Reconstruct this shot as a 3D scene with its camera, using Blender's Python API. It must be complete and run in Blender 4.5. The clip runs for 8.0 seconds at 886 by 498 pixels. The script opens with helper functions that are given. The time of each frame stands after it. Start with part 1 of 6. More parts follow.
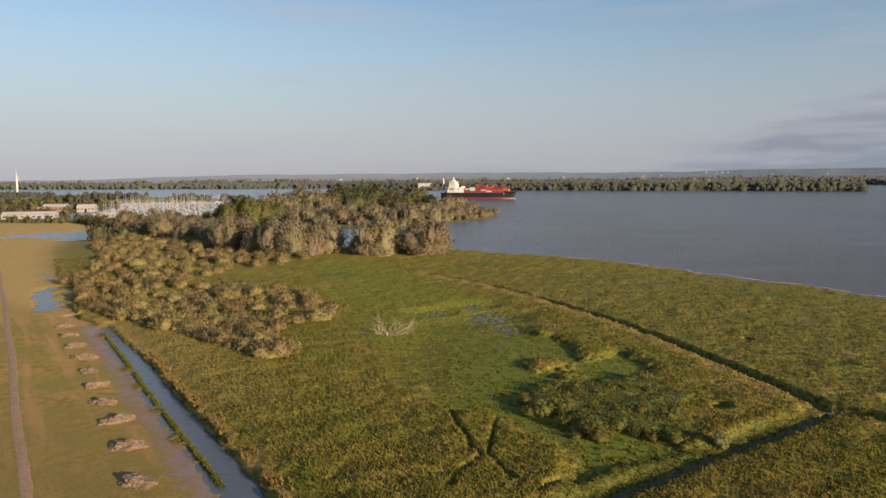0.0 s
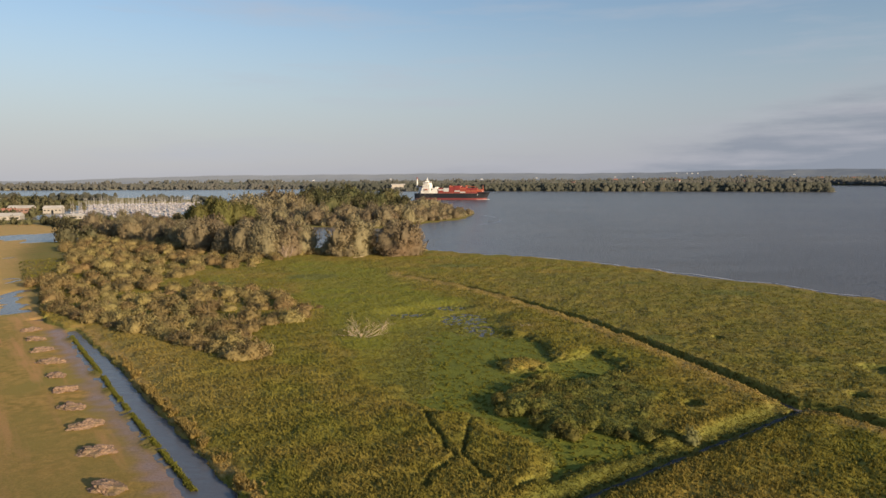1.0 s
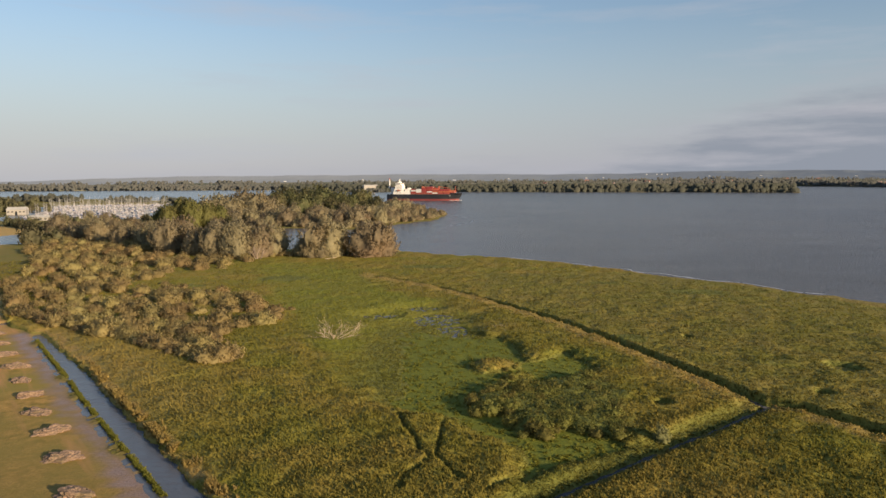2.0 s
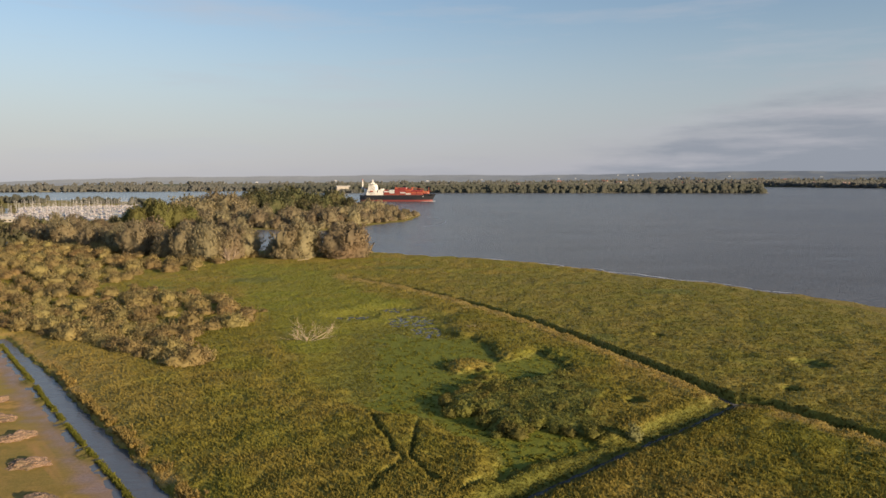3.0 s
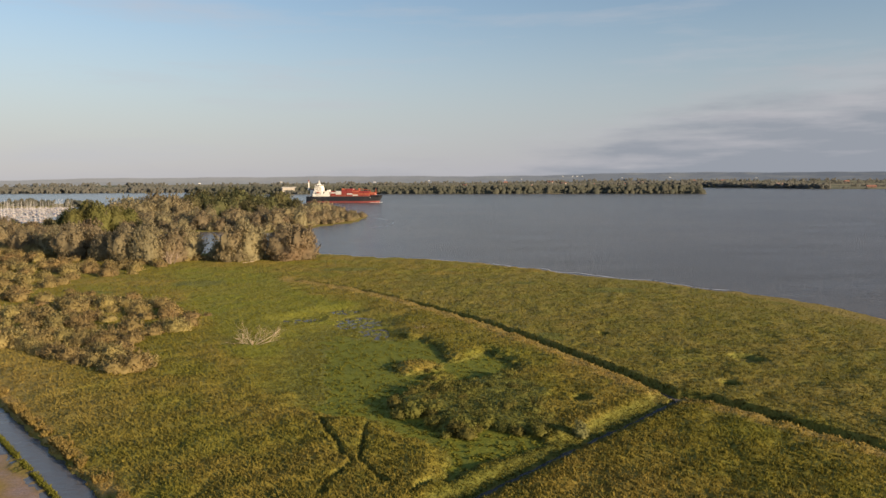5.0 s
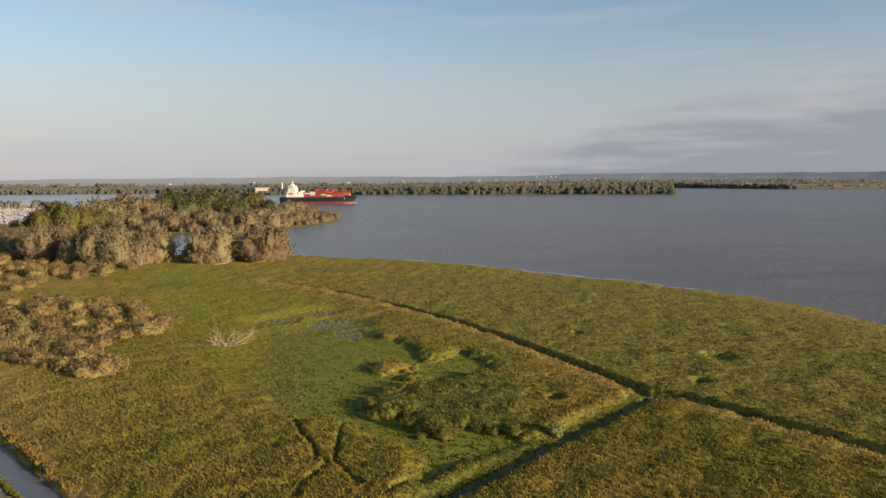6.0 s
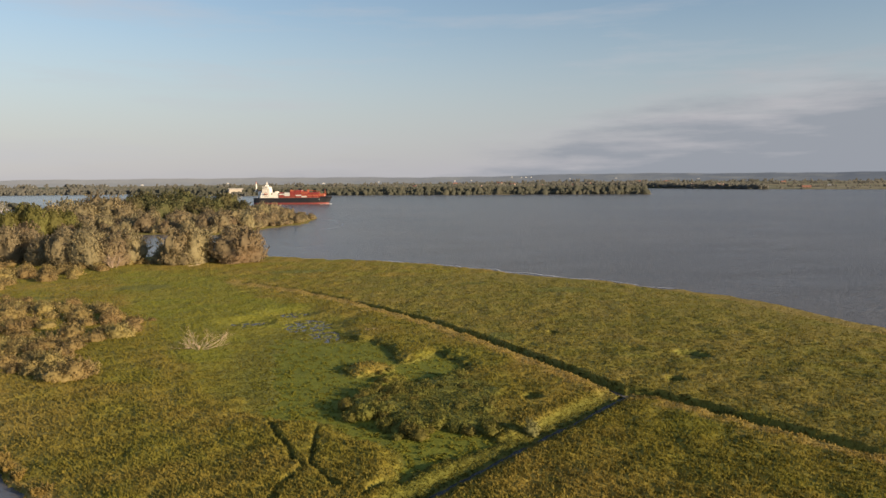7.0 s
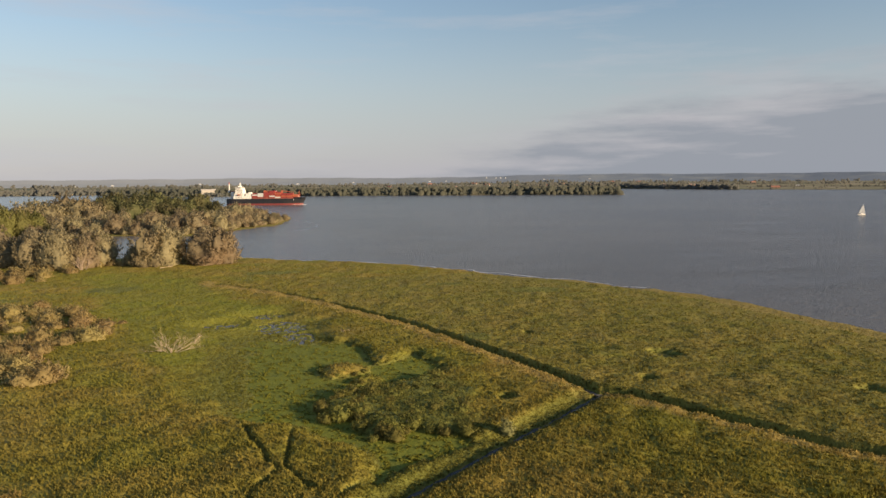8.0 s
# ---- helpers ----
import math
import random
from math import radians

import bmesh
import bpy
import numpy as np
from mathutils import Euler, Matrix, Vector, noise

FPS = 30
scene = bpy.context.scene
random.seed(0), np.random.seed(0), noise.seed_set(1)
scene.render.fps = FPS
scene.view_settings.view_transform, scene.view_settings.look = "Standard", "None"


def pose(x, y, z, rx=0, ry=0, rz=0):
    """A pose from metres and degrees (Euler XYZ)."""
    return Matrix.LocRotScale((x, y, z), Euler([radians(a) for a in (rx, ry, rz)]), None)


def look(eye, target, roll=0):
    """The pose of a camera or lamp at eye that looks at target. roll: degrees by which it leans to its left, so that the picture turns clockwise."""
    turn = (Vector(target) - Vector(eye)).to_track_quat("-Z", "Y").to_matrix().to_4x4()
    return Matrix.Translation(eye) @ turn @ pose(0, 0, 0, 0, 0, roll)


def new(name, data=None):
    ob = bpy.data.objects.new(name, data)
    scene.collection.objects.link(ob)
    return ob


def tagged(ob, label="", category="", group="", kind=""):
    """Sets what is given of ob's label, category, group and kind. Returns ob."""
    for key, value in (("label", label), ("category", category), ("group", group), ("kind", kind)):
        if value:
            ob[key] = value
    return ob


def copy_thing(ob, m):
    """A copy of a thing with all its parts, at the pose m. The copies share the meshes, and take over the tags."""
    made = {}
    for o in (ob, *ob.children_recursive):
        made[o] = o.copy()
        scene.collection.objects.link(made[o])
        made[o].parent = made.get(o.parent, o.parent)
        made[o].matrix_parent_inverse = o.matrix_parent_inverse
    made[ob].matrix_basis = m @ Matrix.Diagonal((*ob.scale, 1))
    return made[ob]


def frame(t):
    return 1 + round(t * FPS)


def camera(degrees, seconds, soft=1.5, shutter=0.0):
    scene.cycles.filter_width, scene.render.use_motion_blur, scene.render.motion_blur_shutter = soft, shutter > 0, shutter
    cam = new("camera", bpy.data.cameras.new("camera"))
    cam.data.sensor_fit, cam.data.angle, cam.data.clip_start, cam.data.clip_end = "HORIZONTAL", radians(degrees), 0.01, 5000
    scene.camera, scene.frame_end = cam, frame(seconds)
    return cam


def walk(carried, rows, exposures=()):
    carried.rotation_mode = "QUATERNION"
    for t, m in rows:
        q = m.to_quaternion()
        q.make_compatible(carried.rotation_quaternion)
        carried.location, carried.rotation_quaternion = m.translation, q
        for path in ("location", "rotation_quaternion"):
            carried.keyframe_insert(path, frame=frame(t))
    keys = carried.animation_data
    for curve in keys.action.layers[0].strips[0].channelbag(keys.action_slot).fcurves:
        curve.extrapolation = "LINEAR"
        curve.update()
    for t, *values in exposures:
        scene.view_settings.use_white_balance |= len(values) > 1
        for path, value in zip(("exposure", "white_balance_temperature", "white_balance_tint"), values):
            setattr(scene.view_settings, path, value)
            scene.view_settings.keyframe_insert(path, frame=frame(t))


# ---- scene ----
cam = camera(63.15, 8.0, soft=1.5)
EYE = 52.0
# seconds, heading, pitch and lean in degrees; the camera hovers and turns to its right
ROWS = [
    (0.0, 0.00, -5.79, 0.37), (0.5, -1.02, -5.76, 0.36), (1.0, -2.09, -5.74, 0.36), (1.5, -3.19, -5.71, 0.35),
    (3.0, -6.39, -5.63, 0.34), (3.5, -7.45, -5.60, 0.34), (4.0, -8.49, -5.59, 0.36), (4.5, -9.53, -5.58, 0.36),
    (6.0, -12.58, -5.54, 0.40), (6.5, -13.55, -5.52, 0.43), (7.0, -14.52, -5.51, 0.44), (7.5, -15.51, -5.49, 0.46),
    (8.0, -16.51, -5.48, 0.47),
]
walk(cam, [(t, pose(0, 0, EYE, 0, 0, yaw) @ pose(0, 0, 0, 90 + pitch) @ pose(0, 0, 0, 0, 0, -lean)) for t, yaw, pitch, lean in ROWS],
     exposures=[(0.0, 0.67, 5850, 10), (2.0, 0.72, 5950, 10), (4.0, 0.77, 6080, 10), (8.0, 0.81, 6230, 10)])

# ---- light ----
SUN_AZ, SUN_EL = radians(136), radians(13.5)  # clockwise from +y
sun = new("sun", bpy.data.lights.new("sun", "SUN"))
sun.data.energy, sun.data.angle, sun.data.color = 5.0, radians(0.6), (1.0, 0.75, 0.47)
sun_dir = Vector((math.sin(SUN_AZ) * math.cos(SUN_EL), math.cos(SUN_AZ) * math.cos(SUN_EL), math.sin(SUN_EL)))
sun.matrix_world = look(sun_dir * 300 + Vector((0, 0, 60)), (0, 0, 60))

world = bpy.data.worlds.new("world")
scene.world = world
world.use_nodes = True
wn, wl = world.node_tree.nodes, world.node_tree.links
wn.clear()


def wnode(kind, **values):
    n = wn.new(kind)
    for k, v in values.items():
        n.inputs[k].default_value = v
    return n


w_out, w_bg, w_sky = wnode("ShaderNodeOutputWorld"), wnode("ShaderNodeBackground"), wnode("ShaderNodeTexSky")
w_sky.sky_type, w_sky.sun_disc, w_sky.sun_elevation, w_sky.sun_rotation = "NISHITA", False, SUN_EL, SUN_AZ
w_sky.air_density, w_sky.dust_density, w_sky.ozone_density = 1.15, 0.5, 1.6
w_bg.inputs["Strength"].default_value = 0.073
w_co, w_sep = wnode("ShaderNodeTexCoord"), wnode("ShaderNodeSeparateXYZ")
wl.new(w_co.outputs["Generated"], w_sep.inputs[0])
# high thin haze that whitens the sky towards the horizon
w_haze = wnode("ShaderNodeMapRange", **{"From Min": 0.0, "From Max": 0.25, "To Min": 0.85, "To Max": 0.05})
w_haze.interpolation_type = "SMOOTHSTEP"
wl.new(w_sep.outputs["Z"], w_haze.inputs["Value"])
w_mix = wn.new("ShaderNodeMix")
w_mix.data_type = "RGBA"
w_hz = wn.new("ShaderNodeMix")
w_hz.data_type = "RGBA"
w_hz.inputs["A"].default_value, w_hz.inputs["B"].default_value = (4.02, 3.93, 4.1, 1), (3.38, 3.41, 3.76, 1)
w_side = wnode("ShaderNodeMapRange", **{"From Min": -0.3, "From Max": 0.65, "To Min": 0.0, "To Max": 1.0})
wl.new(w_sep.outputs["X"], w_side.inputs["Value"])
wl.new(w_side.outputs[0], w_hz.inputs["Factor"])
wl.new(w_hz.outputs["Result"], w_mix.inputs["B"])
wl.new(w_haze.outputs[0], w_mix.inputs["Factor"])
w_blue = wn.new("ShaderNodeMix")
w_blue.data_type, w_blue.blend_type = "RGBA", "MULTIPLY"
w_blue.inputs["Factor"].default_value = 1.0
w_blue.inputs["B"].default_value = (1.08, 1.035, 1.075, 1)
wl.new(w_sky.outputs[0], w_blue.inputs["A"])
wl.new(w_blue.outputs["Result"], w_mix.inputs["A"])
# a flat cloud bank that grows towards the east, with an uneven upper edge
def wmath(op, x, y):
    m = wn.new("ShaderNodeMath")
    m.operation = op
    for i, v in enumerate((x, y)):
        if isinstance(v, float):
            m.inputs[i].default_value = v
        else:
            wl.new(v, m.inputs[i])
    return m.outputs[0]


w_map = wnode("ShaderNodeMapping", Scale=(3.0, 3.0, 13.0), Location=(3.1, 0.4, 0.0))
w_noise = wnode("ShaderNodeTexNoise", Scale=1.7, Detail=7.0, Roughness=0.58)
wl.new(w_co.outputs["Generated"], w_map.inputs[0])
wl.new(w_map.outputs[0], w_noise.inputs["Vector"])
w_edge = wnode("ShaderNodeMapRange", **{"From Min": 0.0, "From Max": 0.66, "To Min": -0.01, "To Max": 0.145})
wl.new(w_sep.outputs["X"], w_edge.inputs["Value"])
w_rag = wmath("MULTIPLY", wmath("SUBTRACT", w_noise.outputs[0], 0.5), 0.15)
w_in = wmath("SUBTRACT", wmath("ADD", w_edge.outputs[0], w_rag), w_sep.outputs["Z"])
w_bank = wnode("ShaderNodeMapRange", **{"From Min": -0.02, "From Max": 0.06, "To Min": 0.0, "To Max": 0.88})
w_bank.interpolation_type = "SMOOTHSTEP"
wl.new(w_in, w_bank.inputs["Value"])
# thin high streaks
w_map2 = wnode("ShaderNodeMapping", Scale=(2.0, 2.0, 16.0), Location=(7.0, 2.0, 1.0))
w_noise2 = wnode("ShaderNodeTexNoise", Scale=1.5, Detail=6.0, Roughness=0.6)
wl.new(w_co.outputs["Generated"], w_map2.inputs[0])
wl.new(w_map2.outputs[0], w_noise2.inputs["Vector"])
w_streak = wnode("ShaderNodeMapRange", **{"From Min": 0.52, "From Max": 0.75, "To Min": 0.0, "To Max": 0.45})
wl.new(w_noise2.outputs[0], w_streak.inputs["Value"])
w_thin = wn.new("ShaderNodeMix")
w_thin.data_type = "RGBA"
w_thin.inputs["B"].default_value = (4.3, 4.2, 4.3, 1)
wl.new(w_streak.outputs[0], w_thin.inputs["Factor"])
wl.new(w_mix.outputs["Result"], w_thin.inputs["A"])
w_tone = wn.new("ShaderNodeMix")
w_tone.data_type = "RGBA"
w_tone.inputs["A"].default_value, w_tone.inputs["B"].default_value = (3.9, 3.7, 3.75, 1), (2.4, 2.52, 2.75, 1)
w_deep = wnode("ShaderNodeMapRange", **{"From Min": 0.0, "From Max": 0.075})
w_map3 = wnode("ShaderNodeMapping", Scale=(3.5, 3.5, 30.0), Location=(1.3, 5.0, 2.0))
w_noise3 = wnode("ShaderNodeTexNoise", Scale=1.6, Detail=6.0, Roughness=0.55)
wl.new(w_co.outputs["Generated"], w_map3.inputs[0])
wl.new(w_map3.outputs[0], w_noise3.inputs["Vector"])
w_fold = wmath("MULTIPLY", wmath("SUBTRACT", w_noise3.outputs[0], 0.5), 0.22)
wl.new(wmath("ADD", w_in, w_fold), w_deep.inputs["Value"])
wl.new(w_deep.outputs[0], w_tone.inputs["Factor"])
w_cloud = wn.new("ShaderNodeMix")
w_cloud.data_type = "RGBA"
wl.new(w_tone.outputs["Result"], w_cloud.inputs["B"])
wl.new(w_bank.outputs[0], w_cloud.inputs["Factor"])
wl.new(w_thin.outputs["Result"], w_cloud.inputs["A"])
wl.new(w_cloud.outputs["Result"], w_bg.inputs["Color"])
wl.new(w_bg.outputs[0], w_out.inputs[0])


# ---- materials ----
def material(name):
    m = bpy.data.materials.new(name)
    m.use_nodes = True
    m.node_tree.nodes.clear()
    return m, m.node_tree.nodes, m.node_tree.links


def add(nodes, kind, **values):
    n = nodes.new(kind)
    for k, v in values.items():
        n.inputs[k].default_value = v
    return n


def rgb(c):
    return (c[0], c[1], c[2], 1.0)


def ramp_mix(nodes, links, fac, a, b):
    m = nodes.new("ShaderNodeMix")
    m.data_type = "RGBA"
    if isinstance(a, tuple):
        m.inputs["A"].default_value = rgb(a)
    else:
        links.new(a, m.inputs["A"])
    if isinstance(b, tuple):
        m.inputs["B"].default_value = rgb(b)
    else:
        links.new(b, m.inputs["B"])
    if isinstance(fac, float):
        m.inputs["Factor"].default_value = fac
    else:
        links.new(fac, m.inputs["Factor"])
    return m.outputs["Result"]


def noise_fac(nodes, links, vec, scale, lo=0.4, hi=0.6, detail=4.0, rough=0.6):
    n = add(nodes, "ShaderNodeTexNoise", Scale=scale, Detail=detail, Roughness=rough)
    links.new(vec, n.inputs["Vector"])
    r = add(nodes, "ShaderNodeMapRange", **{"From Min": lo, "From Max": hi})
    links.new(n.outputs[0], r.inputs["Value"])
    return r.outputs[0]


def surface(name, base, second, scale=1.0, rough=0.7, metal=0.0, bump=0.2, third=None, spec=0.4):
    """Paint, stone, earth: two colours by fine noise, a third by wide stains."""
    m, n, l = material(name)
    out, b = add(n, "ShaderNodeOutputMaterial"), add(n, "ShaderNodeBsdfPrincipled", Roughness=rough, Metallic=metal)
    b.inputs["Specular IOR Level"].default_value = spec
    co = add(n, "ShaderNodeNewGeometry").outputs["Position"]
    fine = noise_fac(n, l, co, 3.0 * scale)
    col = ramp_mix(n, l, fine, base, second)
    if third:
        col = ramp_mix(n, l, noise_fac(n, l, co, 0.4 * scale, 0.5, 0.7), col, third)
    l.new(col, b.inputs["Base Color"])
    if bump:
        bp = add(n, "ShaderNodeBump", Strength=bump, Distance=0.1)
        l.new(fine, bp.inputs["Height"])
        l.new(bp.outputs[0], b.inputs["Normal"])
    l.new(b.outputs[0], out.inputs[0])
    return m


def foliage(name, dark, light, dry, through_light=0.45, island=True, dry_lo=0.5):
    """Leaves: colour varies leaf by leaf, thing by thing and over wide patches, and with the stored tone."""
    m, n, l = material(name)
    out, b = add(n, "ShaderNodeOutputMaterial"), add(n, "ShaderNodeBsdfPrincipled", Roughness=0.75)
    b.inputs["Specular IOR Level"].default_value = 0.2
    geo, info = add(n, "ShaderNodeNewGeometry"), add(n, "ShaderNodeObjectInfo")
    tone = n.new("ShaderNodeAttribute")
    tone.attribute_name = "tone"
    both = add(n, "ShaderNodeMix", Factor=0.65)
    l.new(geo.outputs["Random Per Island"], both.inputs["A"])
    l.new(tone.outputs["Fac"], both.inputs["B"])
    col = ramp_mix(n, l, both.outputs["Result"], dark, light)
    wide = noise_fac(n, l, geo.outputs["Position"], 0.035, dry_lo, dry_lo + 0.2, 5.0)
    col = ramp_mix(n, l, wide, col, dry)
    hue = add(n, "ShaderNodeHueSaturation")
    val = add(n, "ShaderNodeMapRange", **{"To Min": 0.84, "To Max": 1.16})
    l.new(info.outputs["Random"], val.inputs["Value"])
    l.new(val.outputs[0], hue.inputs["Value"])
    hv = add(n, "ShaderNodeMapRange", **{"To Min": 0.485, "To Max": 0.51})
    l.new(info.outputs["Random"], hv.inputs["Value"])
    l.new(hv.outputs[0], hue.inputs["Hue"])
    l.new(col, hue.inputs["Color"])
    l.new(hue.outputs[0], b.inputs["Base Color"])
    t = add(n, "ShaderNodeBsdfTranslucent")
    l.new(hue.outputs[0], t.inputs["Color"])
    mx = add(n, "ShaderNodeMixShader", Fac=through_light)
    l.new(b.outputs[0], mx.inputs[1])
    l.new(t.outputs[0], mx.inputs[2])
    l.new(mx.outputs[0], out.inputs[0])
    return m


def reed_material(name, through_light):
    """Reed and sedge: fresh green near the wet hollows, ochre on the drier ground, by patches of many sizes."""
    m, n, l = material(name)
    out, b = add(n, "ShaderNodeOutputMaterial"), add(n, "ShaderNodeBsdfPrincipled", Roughness=0.8)
    b.inputs["Specular IOR Level"].default_value = 0.15
    geo = add(n, "ShaderNodeNewGeometry")
    zone = n.new("ShaderNodeAttribute")
    zone.attribute_name = "tint"
    sp = add(n, "ShaderNodeSeparateColor")
    l.new(zone.outputs["Color"], sp.inputs[0])
    fine = noise_fac(n, l, geo.outputs["Position"], 2.6, 0.3, 0.7, 6.0, 0.7)
    leaf = ramp_mix(n, l, geo.outputs["Random Per Island"], (0.211, 0.186, 0.028), (0.324, 0.266, 0.043))
    col = ramp_mix(n, l, fine, (0.189, 0.171, 0.028), leaf)
    patch = noise_fac(n, l, geo.outputs["Position"], 0.03, 0.42, 0.62, 6.0)
    half = add(n, "ShaderNodeMath")
    half.operation = "MULTIPLY"
    half.inputs[1].default_value = 0.6
    l.new(patch, half.inputs[0])
    col = ramp_mix(n, l, half.outputs[0], col, (0.335, 0.243, 0.059))
    patch2 = noise_fac(n, l, geo.outputs["Position"], 0.16, 0.55, 0.75, 3.0)
    col = ramp_mix(n, l, patch2, col, (0.200, 0.194, 0.032))
    lush = ramp_mix(n, l, fine, (0.162, 0.178, 0.022), (0.281, 0.270, 0.039))
    col = ramp_mix(n, l, sp.outputs[0], col, lush)
    straw = ramp_mix(n, l, fine, (0.313, 0.216, 0.059), (0.454, 0.324, 0.108))
    col = ramp_mix(n, l, sp.outputs[1], col, straw)
    col = ramp_mix(n, l, sp.outputs[2], col, ramp_mix(n, l, fine, (0.125, 0.134, 0.029), (0.221, 0.216, 0.048)))
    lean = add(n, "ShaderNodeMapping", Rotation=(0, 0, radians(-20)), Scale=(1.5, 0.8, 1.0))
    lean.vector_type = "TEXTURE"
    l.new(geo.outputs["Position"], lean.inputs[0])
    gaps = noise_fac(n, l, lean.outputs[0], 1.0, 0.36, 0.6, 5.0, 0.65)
    # shade in the gaps between stems, painted as slightly darker streaks
    gap_shade = add(n, "ShaderNodeHueSaturation", Value=0.86)
    l.new(col, gap_shade.inputs["Color"])
    col = ramp_mix(n, l, gaps, gap_shade.outputs[0], col)
    rel = add(n, "ShaderNodeMath")
    rel.operation = "ADD"
    l.new(fine, rel.inputs[0])
    l.new(gaps, rel.inputs[1])
    fine = rel.outputs[0]
    clump = add(n, "ShaderNodeTexVoronoi", Scale=1.05)
    clump.feature = "SMOOTH_F1"
    clump.inputs["Smoothness"].default_value = 0.25
    warp = add(n, "ShaderNodeTexNoise", Scale=1.6, Detail=3.0)
    l.new(geo.outputs["Position"], warp.inputs["Vector"])
    shift = add(n, "ShaderNodeVectorMath")
    shift.operation = "MULTIPLY_ADD"
    shift.inputs[1].default_value = (0.5, 0.5, 0.5)
    l.new(warp.outputs["Color"], shift.inputs[0])
    l.new(geo.outputs["Position"], shift.inputs[2])
    l.new(shift.outputs[0], clump.inputs["Vector"])
    dome = add(n, "ShaderNodeMath")
    dome.operation = "MULTIPLY_ADD"
    dome.inputs[1].default_value = -2.2
    l.new(clump.outputs["Distance"], dome.inputs[0])
    l.new(fine, dome.inputs[2])
    fine = dome.outputs[0]
    bp = add(n, "ShaderNodeBump", Strength=0.38, Distance=0.2)
    l.new(fine, bp.inputs["Height"])
    l.new(bp.outputs[0], b.inputs["Normal"])
    l.new(col, b.inputs["Base Color"])
    t = add(n, "ShaderNodeBsdfTranslucent")
    l.new(col, t.inputs["Color"])
    mx = add(n, "ShaderNodeMixShader", Fac=through_light)
    l.new(b.outputs[0], mx.inputs[1])
    l.new(t.outputs[0], mx.inputs[2])
    l.new(mx.outputs[0], out.inputs[0])
    return m


def ground_material():
    m, n, l = material("marsh_ground")
    out, b = add(n, "ShaderNodeOutputMaterial"), add(n, "ShaderNodeBsdfPrincipled", Roughness=0.9)
    b.inputs["Specular IOR Level"].default_value = 0.15
    pos = add(n, "ShaderNodeNewGeometry").outputs["Position"]
    zone = n.new("ShaderNodeAttribute")
    zone.attribute_name = "zone"
    sp = add(n, "ShaderNodeSeparateColor")
    l.new(zone.outputs["Color"], sp.inputs[0])
    fine = noise_fac(n, l, pos, 1.6, 0.35, 0.65, 6.0)
    wide = noise_fac(n, l, pos, 0.045, 0.4, 0.62, 6.0)
    marsh = ramp_mix(n, l, fine, (0.145, 0.136, 0.028), (0.235, 0.20, 0.046))
    marsh = ramp_mix(n, l, wide, marsh, (0.21, 0.165, 0.042))
    grass = ramp_mix(n, l, fine, (0.345, 0.212, 0.054), (0.57, 0.345, 0.10))
    grass = ramp_mix(n, l, noise_fac(n, l, pos, 0.4, 0.44, 0.6, 6.0, 0.7), grass, (0.235, 0.172, 0.036))
    grass = ramp_mix(n, l, wide, grass, (0.28, 0.215, 0.05))
    band = add(n, "ShaderNodeMapping", Rotation=(0, 0, radians(32.7)), Scale=(5.0, 55.0, 5.0))
    band.vector_type = "TEXTURE"
    l.new(pos, band.inputs[0])
    grass = ramp_mix(n, l, noise_fac(n, l, band.outputs[0], 1.0, 0.52, 0.66, 4.0), grass, (0.48, 0.27, 0.10))
    along = add(n, "ShaderNodeSeparateXYZ")
    l.new(pos, along.inputs[0])
    fresh = add(n, "ShaderNodeMapRange", **{"From Min": 105.0, "From Max": 185.0, "To Min": 0.75, "To Max": 0.0})
    l.new(along.outputs["Y"], fresh.inputs["Value"])
    grass = ramp_mix(n, l, fresh.outputs[0], grass, ramp_mix(n, l, fine, (0.175, 0.135, 0.036), (0.27, 0.19, 0.055)))
    lush = ramp_mix(n, l, fine, (0.12, 0.138, 0.016), (0.185, 0.195, 0.028))
    lush = ramp_mix(n, l, noise_fac(n, l, pos, 0.11, 0.5, 0.66, 5.0), lush, (0.12, 0.135, 0.022))
    sand = ramp_mix(n, l, fine, (0.45, 0.30, 0.10), (0.60, 0.405, 0.15))
    col = ramp_mix(n, l, sp.outputs[0], marsh, grass)
    col = ramp_mix(n, l, sp.outputs[1], col, lush)
    col = ramp_mix(n, l, sp.outputs[2], col, sand)
    wet = add(n, "ShaderNodeMapRange", **{"To Min": 0.9, "To Max": 0.32})
    l.new(zone.outputs["Alpha"], wet.inputs["Value"])
    l.new(wet.outputs[0], b.inputs["Roughness"])
    mud = ramp_mix(n, l, fine, (0.22, 0.145, 0.11), (0.30, 0.20, 0.15))
    col = ramp_mix(n, l, zone.outputs["Alpha"], col, mud)
    l.new(col, b.inputs["Base Color"])
    bp = add(n, "ShaderNodeBump", Strength=0.3, Distance=0.2)
    l.new(fine, bp.inputs["Height"])
    l.new(bp.outputs[0], b.inputs["Normal"])
    l.new(b.outputs[0], out.inputs[0])
    return m


